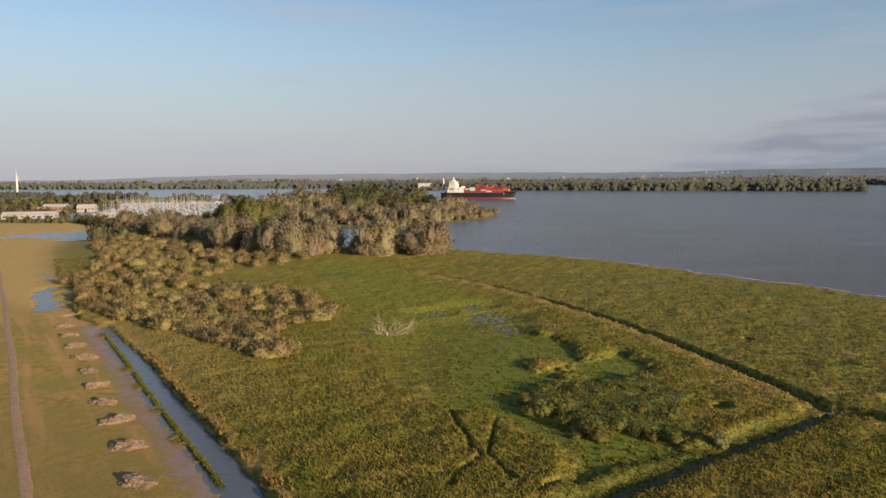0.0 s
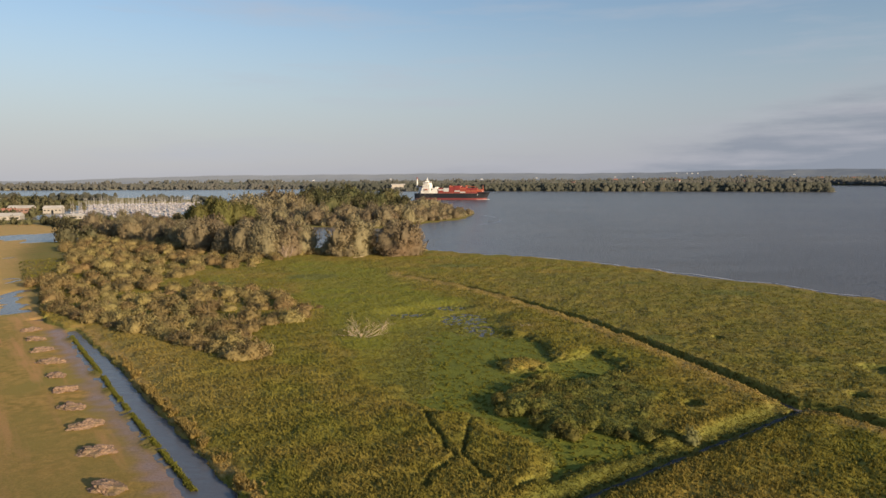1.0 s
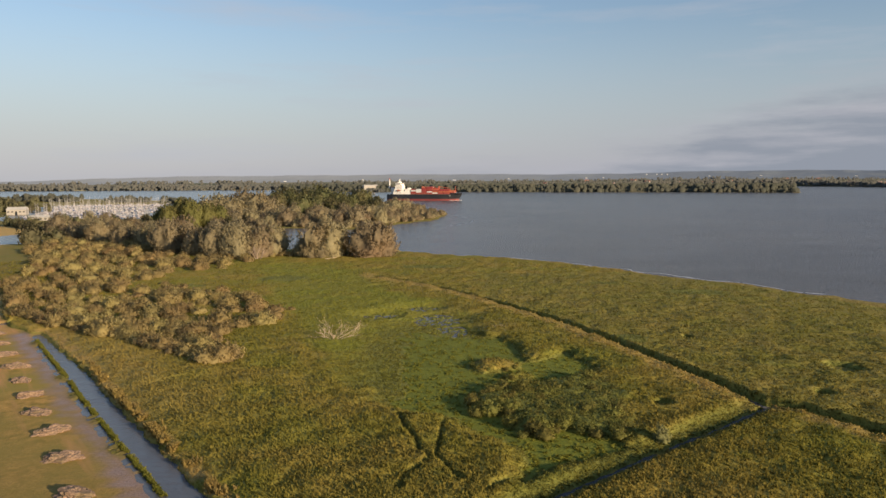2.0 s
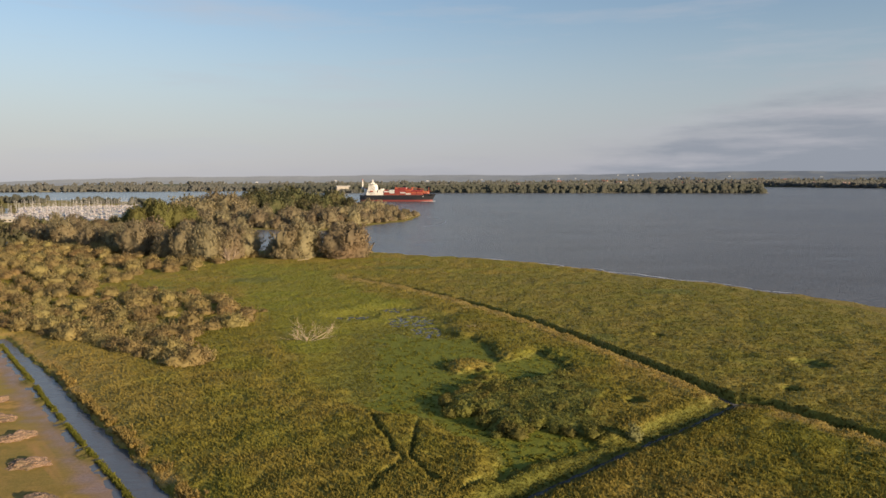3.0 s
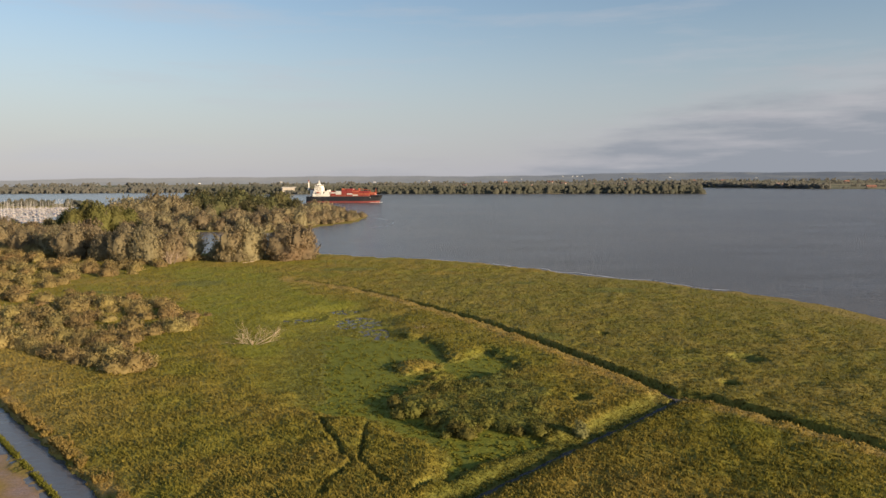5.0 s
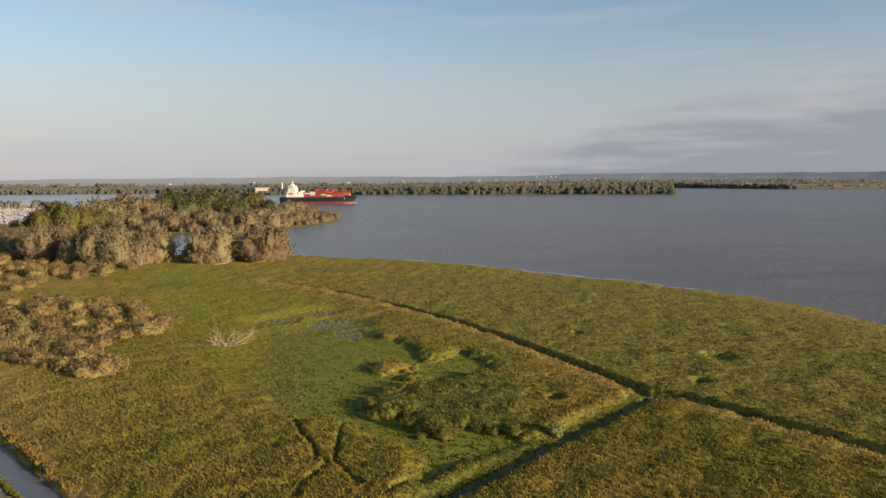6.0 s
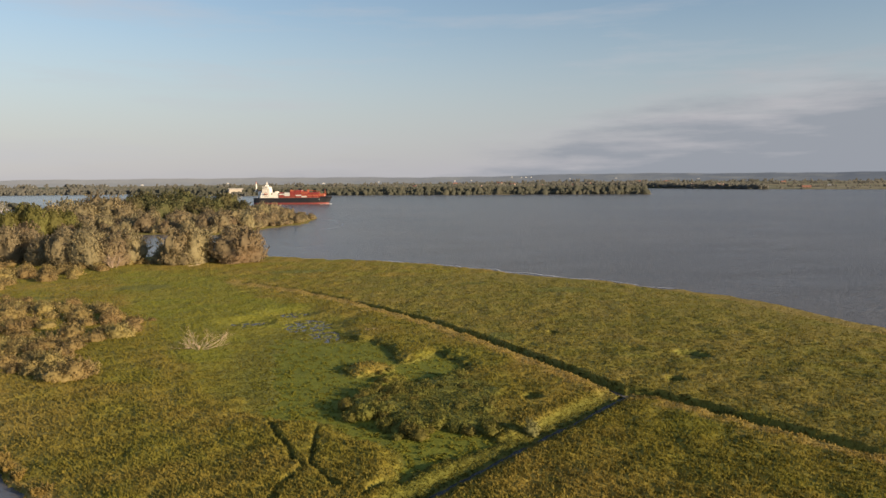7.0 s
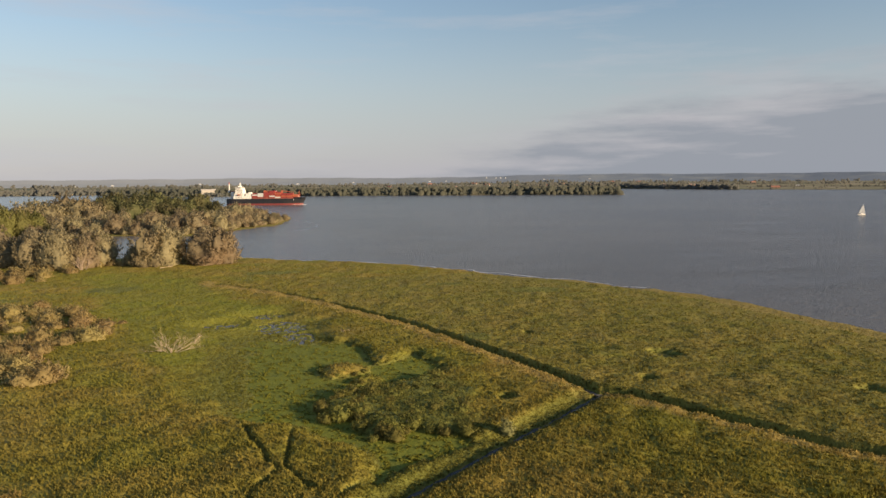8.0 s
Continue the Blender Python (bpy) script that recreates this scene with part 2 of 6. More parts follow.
def water_material():
    m, n, l = material("river_water")
    out = add(n, "ShaderNodeOutputMaterial")
    b = add(n, "ShaderNodeBsdfPrincipled", Roughness=0.2, IOR=1.33)
    pos = add(n, "ShaderNodeNewGeometry").outputs["Position"]
    silt = noise_fac(n, l, pos, 0.004, 0.4, 0.65, 4.0)
    l.new(ramp_mix(n, l, silt, (0.095, 0.095, 0.101), (0.118, 0.113, 0.114)), b.inputs["Base Color"])
    mp = add(n, "ShaderNodeMapping", Rotation=(0, 0, radians(20)), Scale=(0.35, 0.9, 1))
    l.new(pos, mp.inputs[0])
    w1 = add(n, "ShaderNodeTexNoise", Scale=0.8, Detail=5.0, Roughness=0.6)
    w2 = add(n, "ShaderNodeTexNoise", Scale=0.03, Detail=3.0)
    l.new(mp.outputs[0], w1.inputs["Vector"])
    l.new(mp.outputs[0], w2.inputs["Vector"])
    sm = add(n, "ShaderNodeMath")
    sm.operation = "MULTIPLY"
    l.new(w1.outputs[0], sm.inputs[0])
    l.new(w2.outputs[0], sm.inputs[1])
    bp = add(n, "ShaderNodeBump", Strength=0.9, Distance=5.5)
    xyz = add(n, "ShaderNodeSeparateXYZ")
    l.new(pos, xyz.inputs[0])
    open_water = add(n, "ShaderNodeMapRange", **{"From Min": -20.0, "From Max": 150.0, "To Min": 0.1, "To Max": 1.0})
    l.new(xyz.outputs["X"], open_water.inputs["Value"])
    l.new(open_water.outputs[0], bp.inputs["Strength"])
    w3 = add(n, "ShaderNodeTexNoise", Scale=0.3, Detail=2.0, Roughness=0.5)
    l.new(mp.outputs[0], w3.inputs["Vector"])
    swell = add(n, "ShaderNodeMath")
    swell.operation = "MULTIPLY_ADD"
    swell.inputs[1].default_value = 0.45
    l.new(w3.outputs[0], swell.inputs[0])
    l.new(sm.outputs[0], swell.inputs[2])
    l.new(swell.outputs[0], bp.inputs["Height"])
    l.new(bp.outputs[0], b.inputs["Normal"])
    l.new(b.outputs[0], out.inputs[0])
    return m


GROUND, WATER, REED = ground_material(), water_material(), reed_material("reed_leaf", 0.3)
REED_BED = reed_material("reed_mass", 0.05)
WILLOW = foliage("willow_leaves", (0.25, 0.21, 0.115), (0.40, 0.335, 0.195), (0.33, 0.25, 0.135))
SHRUB = foliage("shrub_leaves", (0.30, 0.24, 0.09), (0.47, 0.37, 0.16), (0.42, 0.30, 0.125))
POPLAR = foliage("poplar_leaves", (0.15, 0.145, 0.045), (0.235, 0.22, 0.072), (0.19, 0.17, 0.055))
DARKGREEN = foliage("dark_leaves", (0.12, 0.122, 0.05), (0.19, 0.182, 0.08), (0.20, 0.165, 0.08))
# distance haze is mixed into these leaf colours as grey, more in the second
DARKWOOD = foliage("far_haze_leaves", (0.055, 0.058, 0.044), (0.078, 0.077, 0.055), (0.082, 0.076, 0.055), 0.05)
FARWOOD = foliage("farther_haze_leaves", (0.105, 0.11, 0.096), (0.14, 0.14, 0.118), (0.14, 0.134, 0.112), 0.05)
THICK_LEAF = foliage("thicket_leaves", (0.155, 0.153, 0.036), (0.28, 0.255, 0.065), (0.25, 0.215, 0.055))
BARK = surface("bark", (0.13, 0.10, 0.075), (0.22, 0.18, 0.14), 1.0, 0.9)
DEADWOOD = surface("bleached_wood", (0.38, 0.29, 0.185), (0.48, 0.38, 0.26), 1.0, 0.85)


# ---- mesh helpers ----
def arrays_mesh(name, verts, faces, mat=None, smooth=False):
    """A mesh from arrays: verts (n, 3), faces (m, k) of one size."""
    me = bpy.data.meshes.new(name)
    verts, faces = np.asarray(verts, np.float32), np.asarray(faces, np.int32)
    k = faces.shape[1]
    me.vertices.add(len(verts))
    me.vertices.foreach_set("co", verts.ravel())
    me.loops.add(faces.size)
    me.loops.foreach_set("vertex_index", faces.ravel())
    me.polygons.add(len(faces))
    me.polygons.foreach_set("loop_start", np.arange(0, faces.size, k, dtype=np.int32))
    me.polygons.foreach_set("use_smooth", np.full(len(faces), smooth))
    me.update(calc_edges=True)
    if mat:
        me.materials.append(mat)
    return me


def bm_mesh(name, bm, mat):
    me = bpy.data.meshes.new(name)
    bm.normal_update()
    bm.to_mesh(me)
    bm.free()
    me.materials.append(mat)
    return me


def part(name, bm, mat, parent, label=""):
    me = bm if isinstance(bm, bpy.types.Mesh) else bm_mesh(name, bm, mat)
    ob = new(name, me)
    ob.parent = parent
    return tagged(ob, label) if label else ob


def box(bm, x0, x1, y0, y1, z0, z1, bevel=0.0):
    got = bmesh.ops.create_cube(bm, size=1.0)["verts"]
    bmesh.ops.scale(bm, verts=got, vec=(x1 - x0, y1 - y0, z1 - z0))
    bmesh.ops.translate(bm, verts=got, vec=((x0 + x1) / 2, (y0 + y1) / 2, (z0 + z1) / 2))
    if bevel:
        bmesh.ops.bevel(bm, geom=list({e for v in got for e in v.link_edges}), offset=bevel, segments=1, affect="EDGES")
    return bm


def boxes(*rows):
    bm = bmesh.new()
    for r in rows:
        box(bm, *r)
    return bm


def rod(bm, a, b, r0, r1, sides=7):
    a, b = Vector(a), Vector(b)
    m = Matrix.Translation((a + b) / 2) @ (b - a).to_track_quat("Z", "Y").to_matrix().to_4x4()
    bmesh.ops.create_cone(bm, cap_ends=True, segments=sides, radius1=r0, radius2=max(r1, 0.004), depth=(b - a).length, matrix=m)
    return bm


def inside(poly, X, Y):
    hit = np.zeros(np.shape(X), bool)
    n = len(poly)
    for i in range(n):
        (x0, y0), (x1, y1) = poly[i], poly[(i + 1) % n]
        if y0 == y1:
            continue
        hit ^= ((y0 > Y) != (y1 > Y)) & (X < (x1 - x0) * (Y - y0) / (y1 - y0) + x0)
    return hit


def distance(line, X, Y, closed=False):
    best = np.full(np.shape(X), 1e9)
    pts = list(line) + ([line[0]] if closed else [])
    for (x0, y0), (x1, y1) in zip(pts, pts[1:]):
        dx, dy = x1 - x0, y1 - y0
        t = np.clip(((X - x0) * dx + (Y - y0) * dy) / (dx * dx + dy * dy), 0, 1)
        best = np.minimum(best, np.hypot(X - x0 - t * dx, Y - y0 - t * dy))
    return best


def signed(poly, X, Y):
    """Metres to the outline, positive inside."""
    d = distance(poly, X, Y, True)
    return np.where(inside(poly, X, Y), d, -d)


def wobble(X, Y, size, seed=0):
    """Smooth noise of about -1 to 1, from sums of sines with random headings."""
    rng = np.random.default_rng(seed)
    out = 0
    for i in range(14):
        a, k, ph = rng.uniform(0, 2 * np.pi), 2 * np.pi / size * rng.uniform(0.5, 1.9), rng.uniform(0, 2 * np.pi)
        out = out + np.sin((X * np.cos(a) + Y * np.sin(a)) * k + ph + 1.3 * np.sin((Y * np.cos(a) - X * np.sin(a)) * k * 0.7 + ph))
    return out / 4.0


def step(v, a, b):
    t = np.clip((v - a) / (b - a), 0, 1)
    return t * t * (3 - 2 * t)


# ---- plan of the land ----
MAINLAND = [(260, -9000), (214, 120), (209, 185), (206, 211), (205, 236), (200, 270), (186, 296), (165, 334), (144, 358), (127, 387),
            (99, 424), (73, 449), (36, 472), (5, 502), (-30, 520), (-66, 532), (-96, 556), (-150, 620), (-185, 690), (-165, 720), (-110, 757),
            (-42, 722), (10, 798), (52, 867), (82, 1000), (84, 1060), (40, 1150), (-60, 1300), (-330, 1500), (-560, 1830),
            (-900, 2080), (-1300, 2400), (-2600, 2700), (-9000, 3500), (-9000, -9000)]
PASTURE_EDGE = [(-28, 92), (-38.5, 116.4), (-45.5, 127.3), (-55, 142), (-75, 173.4), (-85, 190), (-101, 215), (-118, 243), (-140, 268), (-172, 324), (-205, 372), (-285, 520), (-330, 640), (-345, 830)]
CANAL = [(-20, 92), (-34, 116.5), (-50.4, 142), (-70.6, 173), (-80.5, 190), (-97, 215), (-113.5, 240), (-118, 247)]
STRIP = [(-23.5, 92), (-37.2, 116.4), (-44.1, 127.3), (-53.6, 142), (-73.6, 173.4), (-83.6, 190), (-99.5, 215), (-114.5, 239)]
DITCH_A = [(-9, 372), (10, 349), (20, 334), (34, 308), (47, 279), (60, 246), (65.3, 228), (70, 212), (73.5, 197), (76.6, 184), (79.2, 172), (81.5, 161), (83.5, 152), (89, 147), (91.6, 142),
           (95, 136), (97.3, 129), (100, 123), (103, 118), (105.2, 113), (108, 106), (113, 100)]
DITCH_B = [(83, 150.5), (72.6, 142.8), (63, 136.2), (56.4, 131.8), (40, 120.3), (27, 110.7), (16, 103)]
POOL = [(19, 236), (27, 229.5), (34.5, 225), (37.6, 216), (37.4, 207), (37.7, 196), (40.3, 195), (47, 199.5), (51, 205), (53, 195), (55, 187),
        (50.3, 180.6), (43.4, 177.4), (37, 175), (27.7, 171.7), (25, 168), (22.3, 165.5), (18.7, 165), (17, 162), (17, 155.6), (20, 152), (23.4, 153),
        (24.4, 151.6), (24, 143.3), (26.3, 138.3), (29, 137.2), (34.5, 141), (37.5, 138.7), (41, 136), (44.3, 134), (44.4, 129), (36, 125), (30, 123),
        (24, 118), (22, 115.7), (23.8, 123.7), (24.4, 130), (21.7, 135.3), (17.8, 139), (16, 143), (13.5, 148), (12, 152), (6, 153), (0, 158), (-1, 172),
        (-1, 191), (0, 217), (4, 240)]
HUMMOCK_A = [(21.3, 192), (23, 197.2), (27, 198.5), (32, 197.6), (34.8, 194), (35.4, 189), (32.8, 187.5), (28.5, 185.5), (24.5, 184.5), (21.8, 187)]
HUMMOCK_B = [(27.6, 179.5), (29.3, 182), (33.5, 184.2), (36.8, 182), (37, 179.5), (33, 176.8), (29.2, 176.5)]
MEADOW = [(8, 168), (-4, 172), (-12, 200), (-28, 225), (-34, 262), (-52, 300), (-58, 350), (-75, 410), (-60, 440), (-30, 420), (0, 330), (14, 300), (26, 262), (20, 215), (14, 180)]
TRAILS = [[(11.6, 151), (10.2, 143), (8.8, 132.6), (8, 127), (9.7, 121.3), (11.4, 116.4)], [(1.3, 152), (2.7, 143), (4.6, 135), (5.4, 129), (7, 126), (4, 121.5), (2, 118.4), (1, 113.7)],
          [(24, 119), (18.6, 115.6), (15.6, 111.7)], [(36, 178), (32.7, 169.6), (27.7, 162), (25.2, 156.6)]]
HOLES = [(119.5, 178, 3.4), (60.8, 153.5, 1.7), (100.4, 156.5, 1.5), (145, 130.5, 2.4), (93.4, 217, 1.2)]
BASIN = [(-505, 960), (-318, 1000), (-440, 1565), (-670, 1470)]
TRACK = [(-58, 90), (-68.5, 113), (-89, 146), (-120, 196), (-166, 270), (-238, 383), (-330, 530)]
PONDS = [(-182, 324, 3.2, 7), (-174, 310, 3.4, 7), (-170, 304, 3.4, 6), (-162, 291, 4.5, 5), (-186, 331, 3.2, 8), (-178, 317, 3.6, 9), (-166, 299, 5.5, 7), (-158, 284, 6, 6), (-205, 372, 3, 9), (-213, 385, 4, 5), (-139, 268, 5, 3), (-358, 665, 46, 46), (-315, 625, 22, 28), (-226, 424, 5, 5), (-270, 492, 8, 7), (-183, 340, 5, 4)]
WET = [(17, 258, 6.5, 9), (21, 240, 4, 6), (-3, 268, 5, 4), (12, 281, 5, 4)]


def pool_edge(X, Y):
    """Metres into the wet hollow, negative outside."""
    pool = np.maximum(signed(POOL, X, Y), -99) + wobble(X, Y, 7, 9) * 0.45 + wobble(X, Y, 3.0, 19) * 0.2
    pool = np.minimum(pool, -signed(HUMMOCK_A, X, Y) + wobble(X, Y, 5, 29) * 0.25)
    pool = np.minimum(pool, -signed(HUMMOCK_B, X, Y))
    return pool


def open_side(X, Y):
    """1 where the hollow runs out into the meadow with no edge."""
    return np.minimum(step(13 - X, 0, 12) * step(Y, 150, 175) + step(Y, 205, 235) * step(34 - X, 0, 12), 1.0)


def wet_ground(X, Y):
    """1 in the soggy places of the meadow, where water stands between the plants."""
    return np.max([step(1.4 - np.hypot((X - x) / rx, (Y - y) / ry), 0, 0.8) for x, y, rx, ry in WET], 0)


def soggy_ground(X, Y):
    """1 in the standing water, fading out over the soft ground round it."""
    return np.max([step(3.4 - np.hypot((X - x) / rx, (Y - y) / ry), 0, 2.6) for x, y, rx, ry in WET], 0)


def land_height(X, Y):
    """Height of the bare ground over the river, with the masks of pasture, wet hollow and dry bank."""
    rip = wobble(X, Y, 26, 3)
    shore = signed(MAINLAND, X, Y) + rip * 2.2
    z = np.where(shore > 0, 0.05 + 0.5 * step(shore, 0, 5), -2.2 * step(-shore, 0, 7))
    past = step(X * 0 + signed(PASTURE_EDGE + [(-9000, 900), (-9000, 90)], X, Y) + rip * 1.2, -1.5 - 10 * step(Y, 260, 330), 2.0 + 10 * step(Y, 260, 330))
    north = step(-(Y - 330 - 0.25 * (X + 200)), -30, 30)
    canal = distance(CANAL, X, Y) + wobble(X, Y, 9, 5) * 0.35
    narrow = 0.5 + 0.5 * step(-(Y - 245), 0, 70)
    z = np.where(canal < 9, np.minimum(z, -0.5 + 1.1 * step(canal, 1.9 * narrow, 3.2 * narrow + 0.5)), z)
    left = distance(STRIP, X, Y)
    z = np.where((past > 0.02) & (left < 16), np.minimum(z, -0.09 + 0.055 * left + 0.03 * wobble(X, Y, 11, 15) + 0.5 * step(left + wobble(X, Y, 7, 17) * 0.8, 5.0, 16)), z)
    da = distance(DITCH_A, X, Y) + wobble(X, Y, 8, 7) * 0.3
    wide = 0.05 + 0.75 * step(-(Y - 300), 0, 140)
    z = z - 0.95 * step(wide + 1.1 - da, 0, 1.4) * (0.3 + 0.7 * step(-(Y - 310), 0, 50))
    db = distance(DITCH_B, X, Y) + wobble(X, Y, 7, 8) * 0.25
    far_b = (X - 83) * 0.6 - (Y - 152) * 0.8 < 0
    z = z - 0.75 * step(0.95 - db, 0, 0.5) - 0.16 * step(5.5 - db, 0, 4) * (X < 86)
    pool = pool_edge(X, Y)
    west = open_side(X, Y)
    lush = step(pool, -0.8 - 9 * west, 0.9 + 5 * west)
    mead = step(signed(MEADOW, X, Y) + wobble(X, Y, 22, 10) * 5, -8, 8)
    z = z - 0.3 * lush
    wet = wet_ground(X, Y)
    z = z - soggy_ground(X, Y) * np.clip(z + 0.03, 0, 1) + wet * 0.12 * wobble(X, Y, 2.8, 63)
    z = z - 2.0 * step(signed(BASIN, X, Y), -6, 6)
    for x, y, rx, ry in PONDS:
        q = np.hypot((X - x) / rx, (Y - y) / ry) + wobble(X, Y, 9 + 0.5 * rx, 11) * 0.22
        z = z - 0.75 * step(1.15 - q, 0, 0.3)
    dry = step(8 + 7 * step(X, 165, 200) - np.abs(shore - 3) + rip * 3, 0, 6) * step(X, 40, 190) * (Y < 520) * (Y > -50)
    z = z + 0.07 * wobble(X, Y, 5, 12) * (shore > 2) * (1 - past)
    return z, shore, past, lush, mead, dry, canal, da, db


def spread(a, b, fine, lo, hi, growth):
    """Grid lines from lo to hi, evenly fine between a and b, wider and wider outside."""
    mid = list(np.arange(a, b + fine / 2, fine))
    out, s = [mid[-1]], fine
    while out[-1] < hi:
        s *= growth
        out.append(out[-1] + s)
    left, s = [mid[0]], fine
    while left[-1] > lo:
        s *= growth
        left.append(left[-1] - s)
    return np.array(left[:0:-1] + mid + out[1:])


def build_ground():
    xs, ys = spread(-150, 130, 1.3, -9000, 9000, 1.055), spread(80, 262, 1.3, -3000, 9000, 1.055)
    X, Y = np.meshgrid(xs, ys)
    z, shore, past, lush, mead, dry, canal, da, db = land_height(X, Y)
    nx, ny = len(xs), len(ys)
    idx = np.arange(nx * ny).reshape(ny, nx)
    faces = np.stack([idx[:-1, :-1], idx[:-1, 1:], idx[1:, 1:], idx[1:, :-1]], -1).reshape(-1, 4)
    me = arrays_mesh("ground", np.stack([X, Y, z], -1).reshape(-1, 3), faces, GROUND, True)
    col = np.ones((nx * ny, 4), np.float32)
    track = distance(TRACK, X, Y)
    col[:, 0] = past.ravel()
    col[:, 1] = np.clip(lush + 0.55 * mead + wet_ground(X, Y), 0, 1).ravel()
    col[:, 2] = np.clip(dry * 0.9 + 0.75 * past * step(Y, 235, 330), 0, 1).ravel()
    col[:, 3] = (past * step(10.5 - canal + wobble(X, Y, 9, 16) * 1.2, 0, 6) * (Y < 262)).ravel()
    me.color_attributes.new("zone", "FLOAT_COLOR", "POINT").data.foreach_set("color", col.ravel())
    return tagged(new("ground", me), "flat green and ochre marshland with mown pasture beside a river", "ground", kind="structure")


build_ground()
W = 9500
river = new("water", arrays_mesh("water", [(-W, -3000, 0), (W, -3000, 0), (W, W, 0), (-W, W, 0)], [(0, 1, 2, 3)], WATER))
tagged(river, "wide grey-blue river with fine wind ripples, and still side waters", "water", kind="structure")


# ---- reeds ----
def tufts(name, pts, base_z, high, wide, label, category, seed, blades=5, mat=REED, lie=None):
    """Leaning blades round every point, all in one mesh."""
    rng = np.random.default_rng(seed)
    n = len(pts)
    k = n * blades
    a = rng.uniform(0, 2 * np.pi, (n, blades)) + np.arange(blades) * 2 * np.pi / blades
    root = np.repeat(np.c_[pts, base_z], blades, 0)
    hi = np.repeat(high, blades) * rng.uniform(0.6, 1.1, k)
    wi = np.repeat(wide, blades) * rng.uniform(0.7, 1.2, k)
    a = a.ravel()
    out = np.c_[np.cos(a), np.sin(a), np.zeros(k)]
    side = np.c_[-np.sin(a), np.cos(a), np.zeros(k)]
    up = np.array([0, 0, 1.0])
    lean = rng.uniform(0.15, 0.6, k)[:, None] * wi[:, None] * 1.3
    r0 = root + out * (wi * 0.18)[:, None]
    mid = r0 + up * (hi * 0.62)[:, None] + out * lean * 0.6
    tip = r0 + up * hi[:, None] + out * lean * 1.7 + side * (rng.uniform(-0.4, 0.4, k) * wi)[:, None]
    w2 = (wi * 0.42)[:, None]
    v = np.stack([r0 - up * 0.3, mid + side * w2, mid - side * w2, tip], 1).reshape(-1, 3)
    b = np.arange(k)[:, None] * 4
    f = np.concatenate([b + [0, 1, 2], b + [2, 1, 3]], 1).reshape(-1, 3)
    # the upper, open side of every leaf is its front, shaded much like the mass below it
    flat = np.cross(v[f[::2, 1]] - v[f[::2, 0]], v[f[::2, 2]] - v[f[::2, 0]])
    flat /= np.linalg.norm(flat, axis=1)[:, None] + 1e-9
    turned = flat @ np.array([0.35, -0.6, 0.55]) < 0
    flat[turned] *= -1
    f = np.where(np.repeat(turned, 2)[:, None], f[:, ::-1], f)
    me = arrays_mesh(name, v, f, mat, True)
    soft = flat * 0.3 + (up * 0.7 if lie is None else np.repeat(lie, blades, 0) * 0.65) + rng.normal(0, 0.08, (k, 3))
    soft /= np.linalg.norm(soft, axis=1)[:, None]
    me.normals_split_custom_set_from_vertices(np.repeat(soft, 4, 0).astype(np.float32))
    return tagged(new(name, me), label, category, kind="stuff")


def scatter(rng, n, r0, r1, a0, a1):
    """Points over a sector round the hovering place, thinner with distance."""
    r = r0 * (r1 / r0) ** rng.random(n)
    a = radians(a0) + radians(a1 - a0) * rng.random(n)
    return np.c_[r * np.sin(a), r * np.cos(a)], r


def cushions(X, Y, size, seed, stretch=1.0, turn=0.0):
    """Rounded tussocks of about that size: 1 on their tops, 0 in the gaps between."""
    rng = np.random.default_rng(seed)
    c, q = math.cos(turn), math.sin(turn)
    U, V = (X * c + Y * q) / (size * stretch), (Y * c - X * q) / size
    jit = rng.random((64, 64, 3))
    iu, iv = np.floor(U).astype(int), np.floor(V).astype(int)
    best = np.full(np.shape(U), 9.0)
    for du in (-1, 0, 1):
        for dv in (-1, 0, 1):
            j = jit[(iu + du) % 64, (iv + dv) % 64]
            d = np.hypot(U - iu - du - j[..., 0], V - iv - dv - j[..., 1]) * (0.8 + 0.5 * j[..., 2])
            best = np.minimum(best, d)
    return np.sqrt(np.clip(1 - best ** 2, 0, 1))


THICKET = [(18, 163.4), (27, 169), (34, 170.5), (42.7, 175), (51, 178), (55, 166.5), (54.6, 157), (49, 146), (50.5, 135), (44, 132.6), (40, 135), (34, 138.6), (28.4, 135), (24.3, 137.2),
           (24.4, 145.4), (24, 150), (19.7, 149.2), (17.5, 154)]


# ellipses that take the dark green tint instead of straw
DARK_PATCHES = [(-54, 368, 13, 9), (21, 404, 15, 7), (-95, 345, 8, 5), (133, 300, 12, 8), (100, 330, 6, 6), (75, 215, 4, 6)]


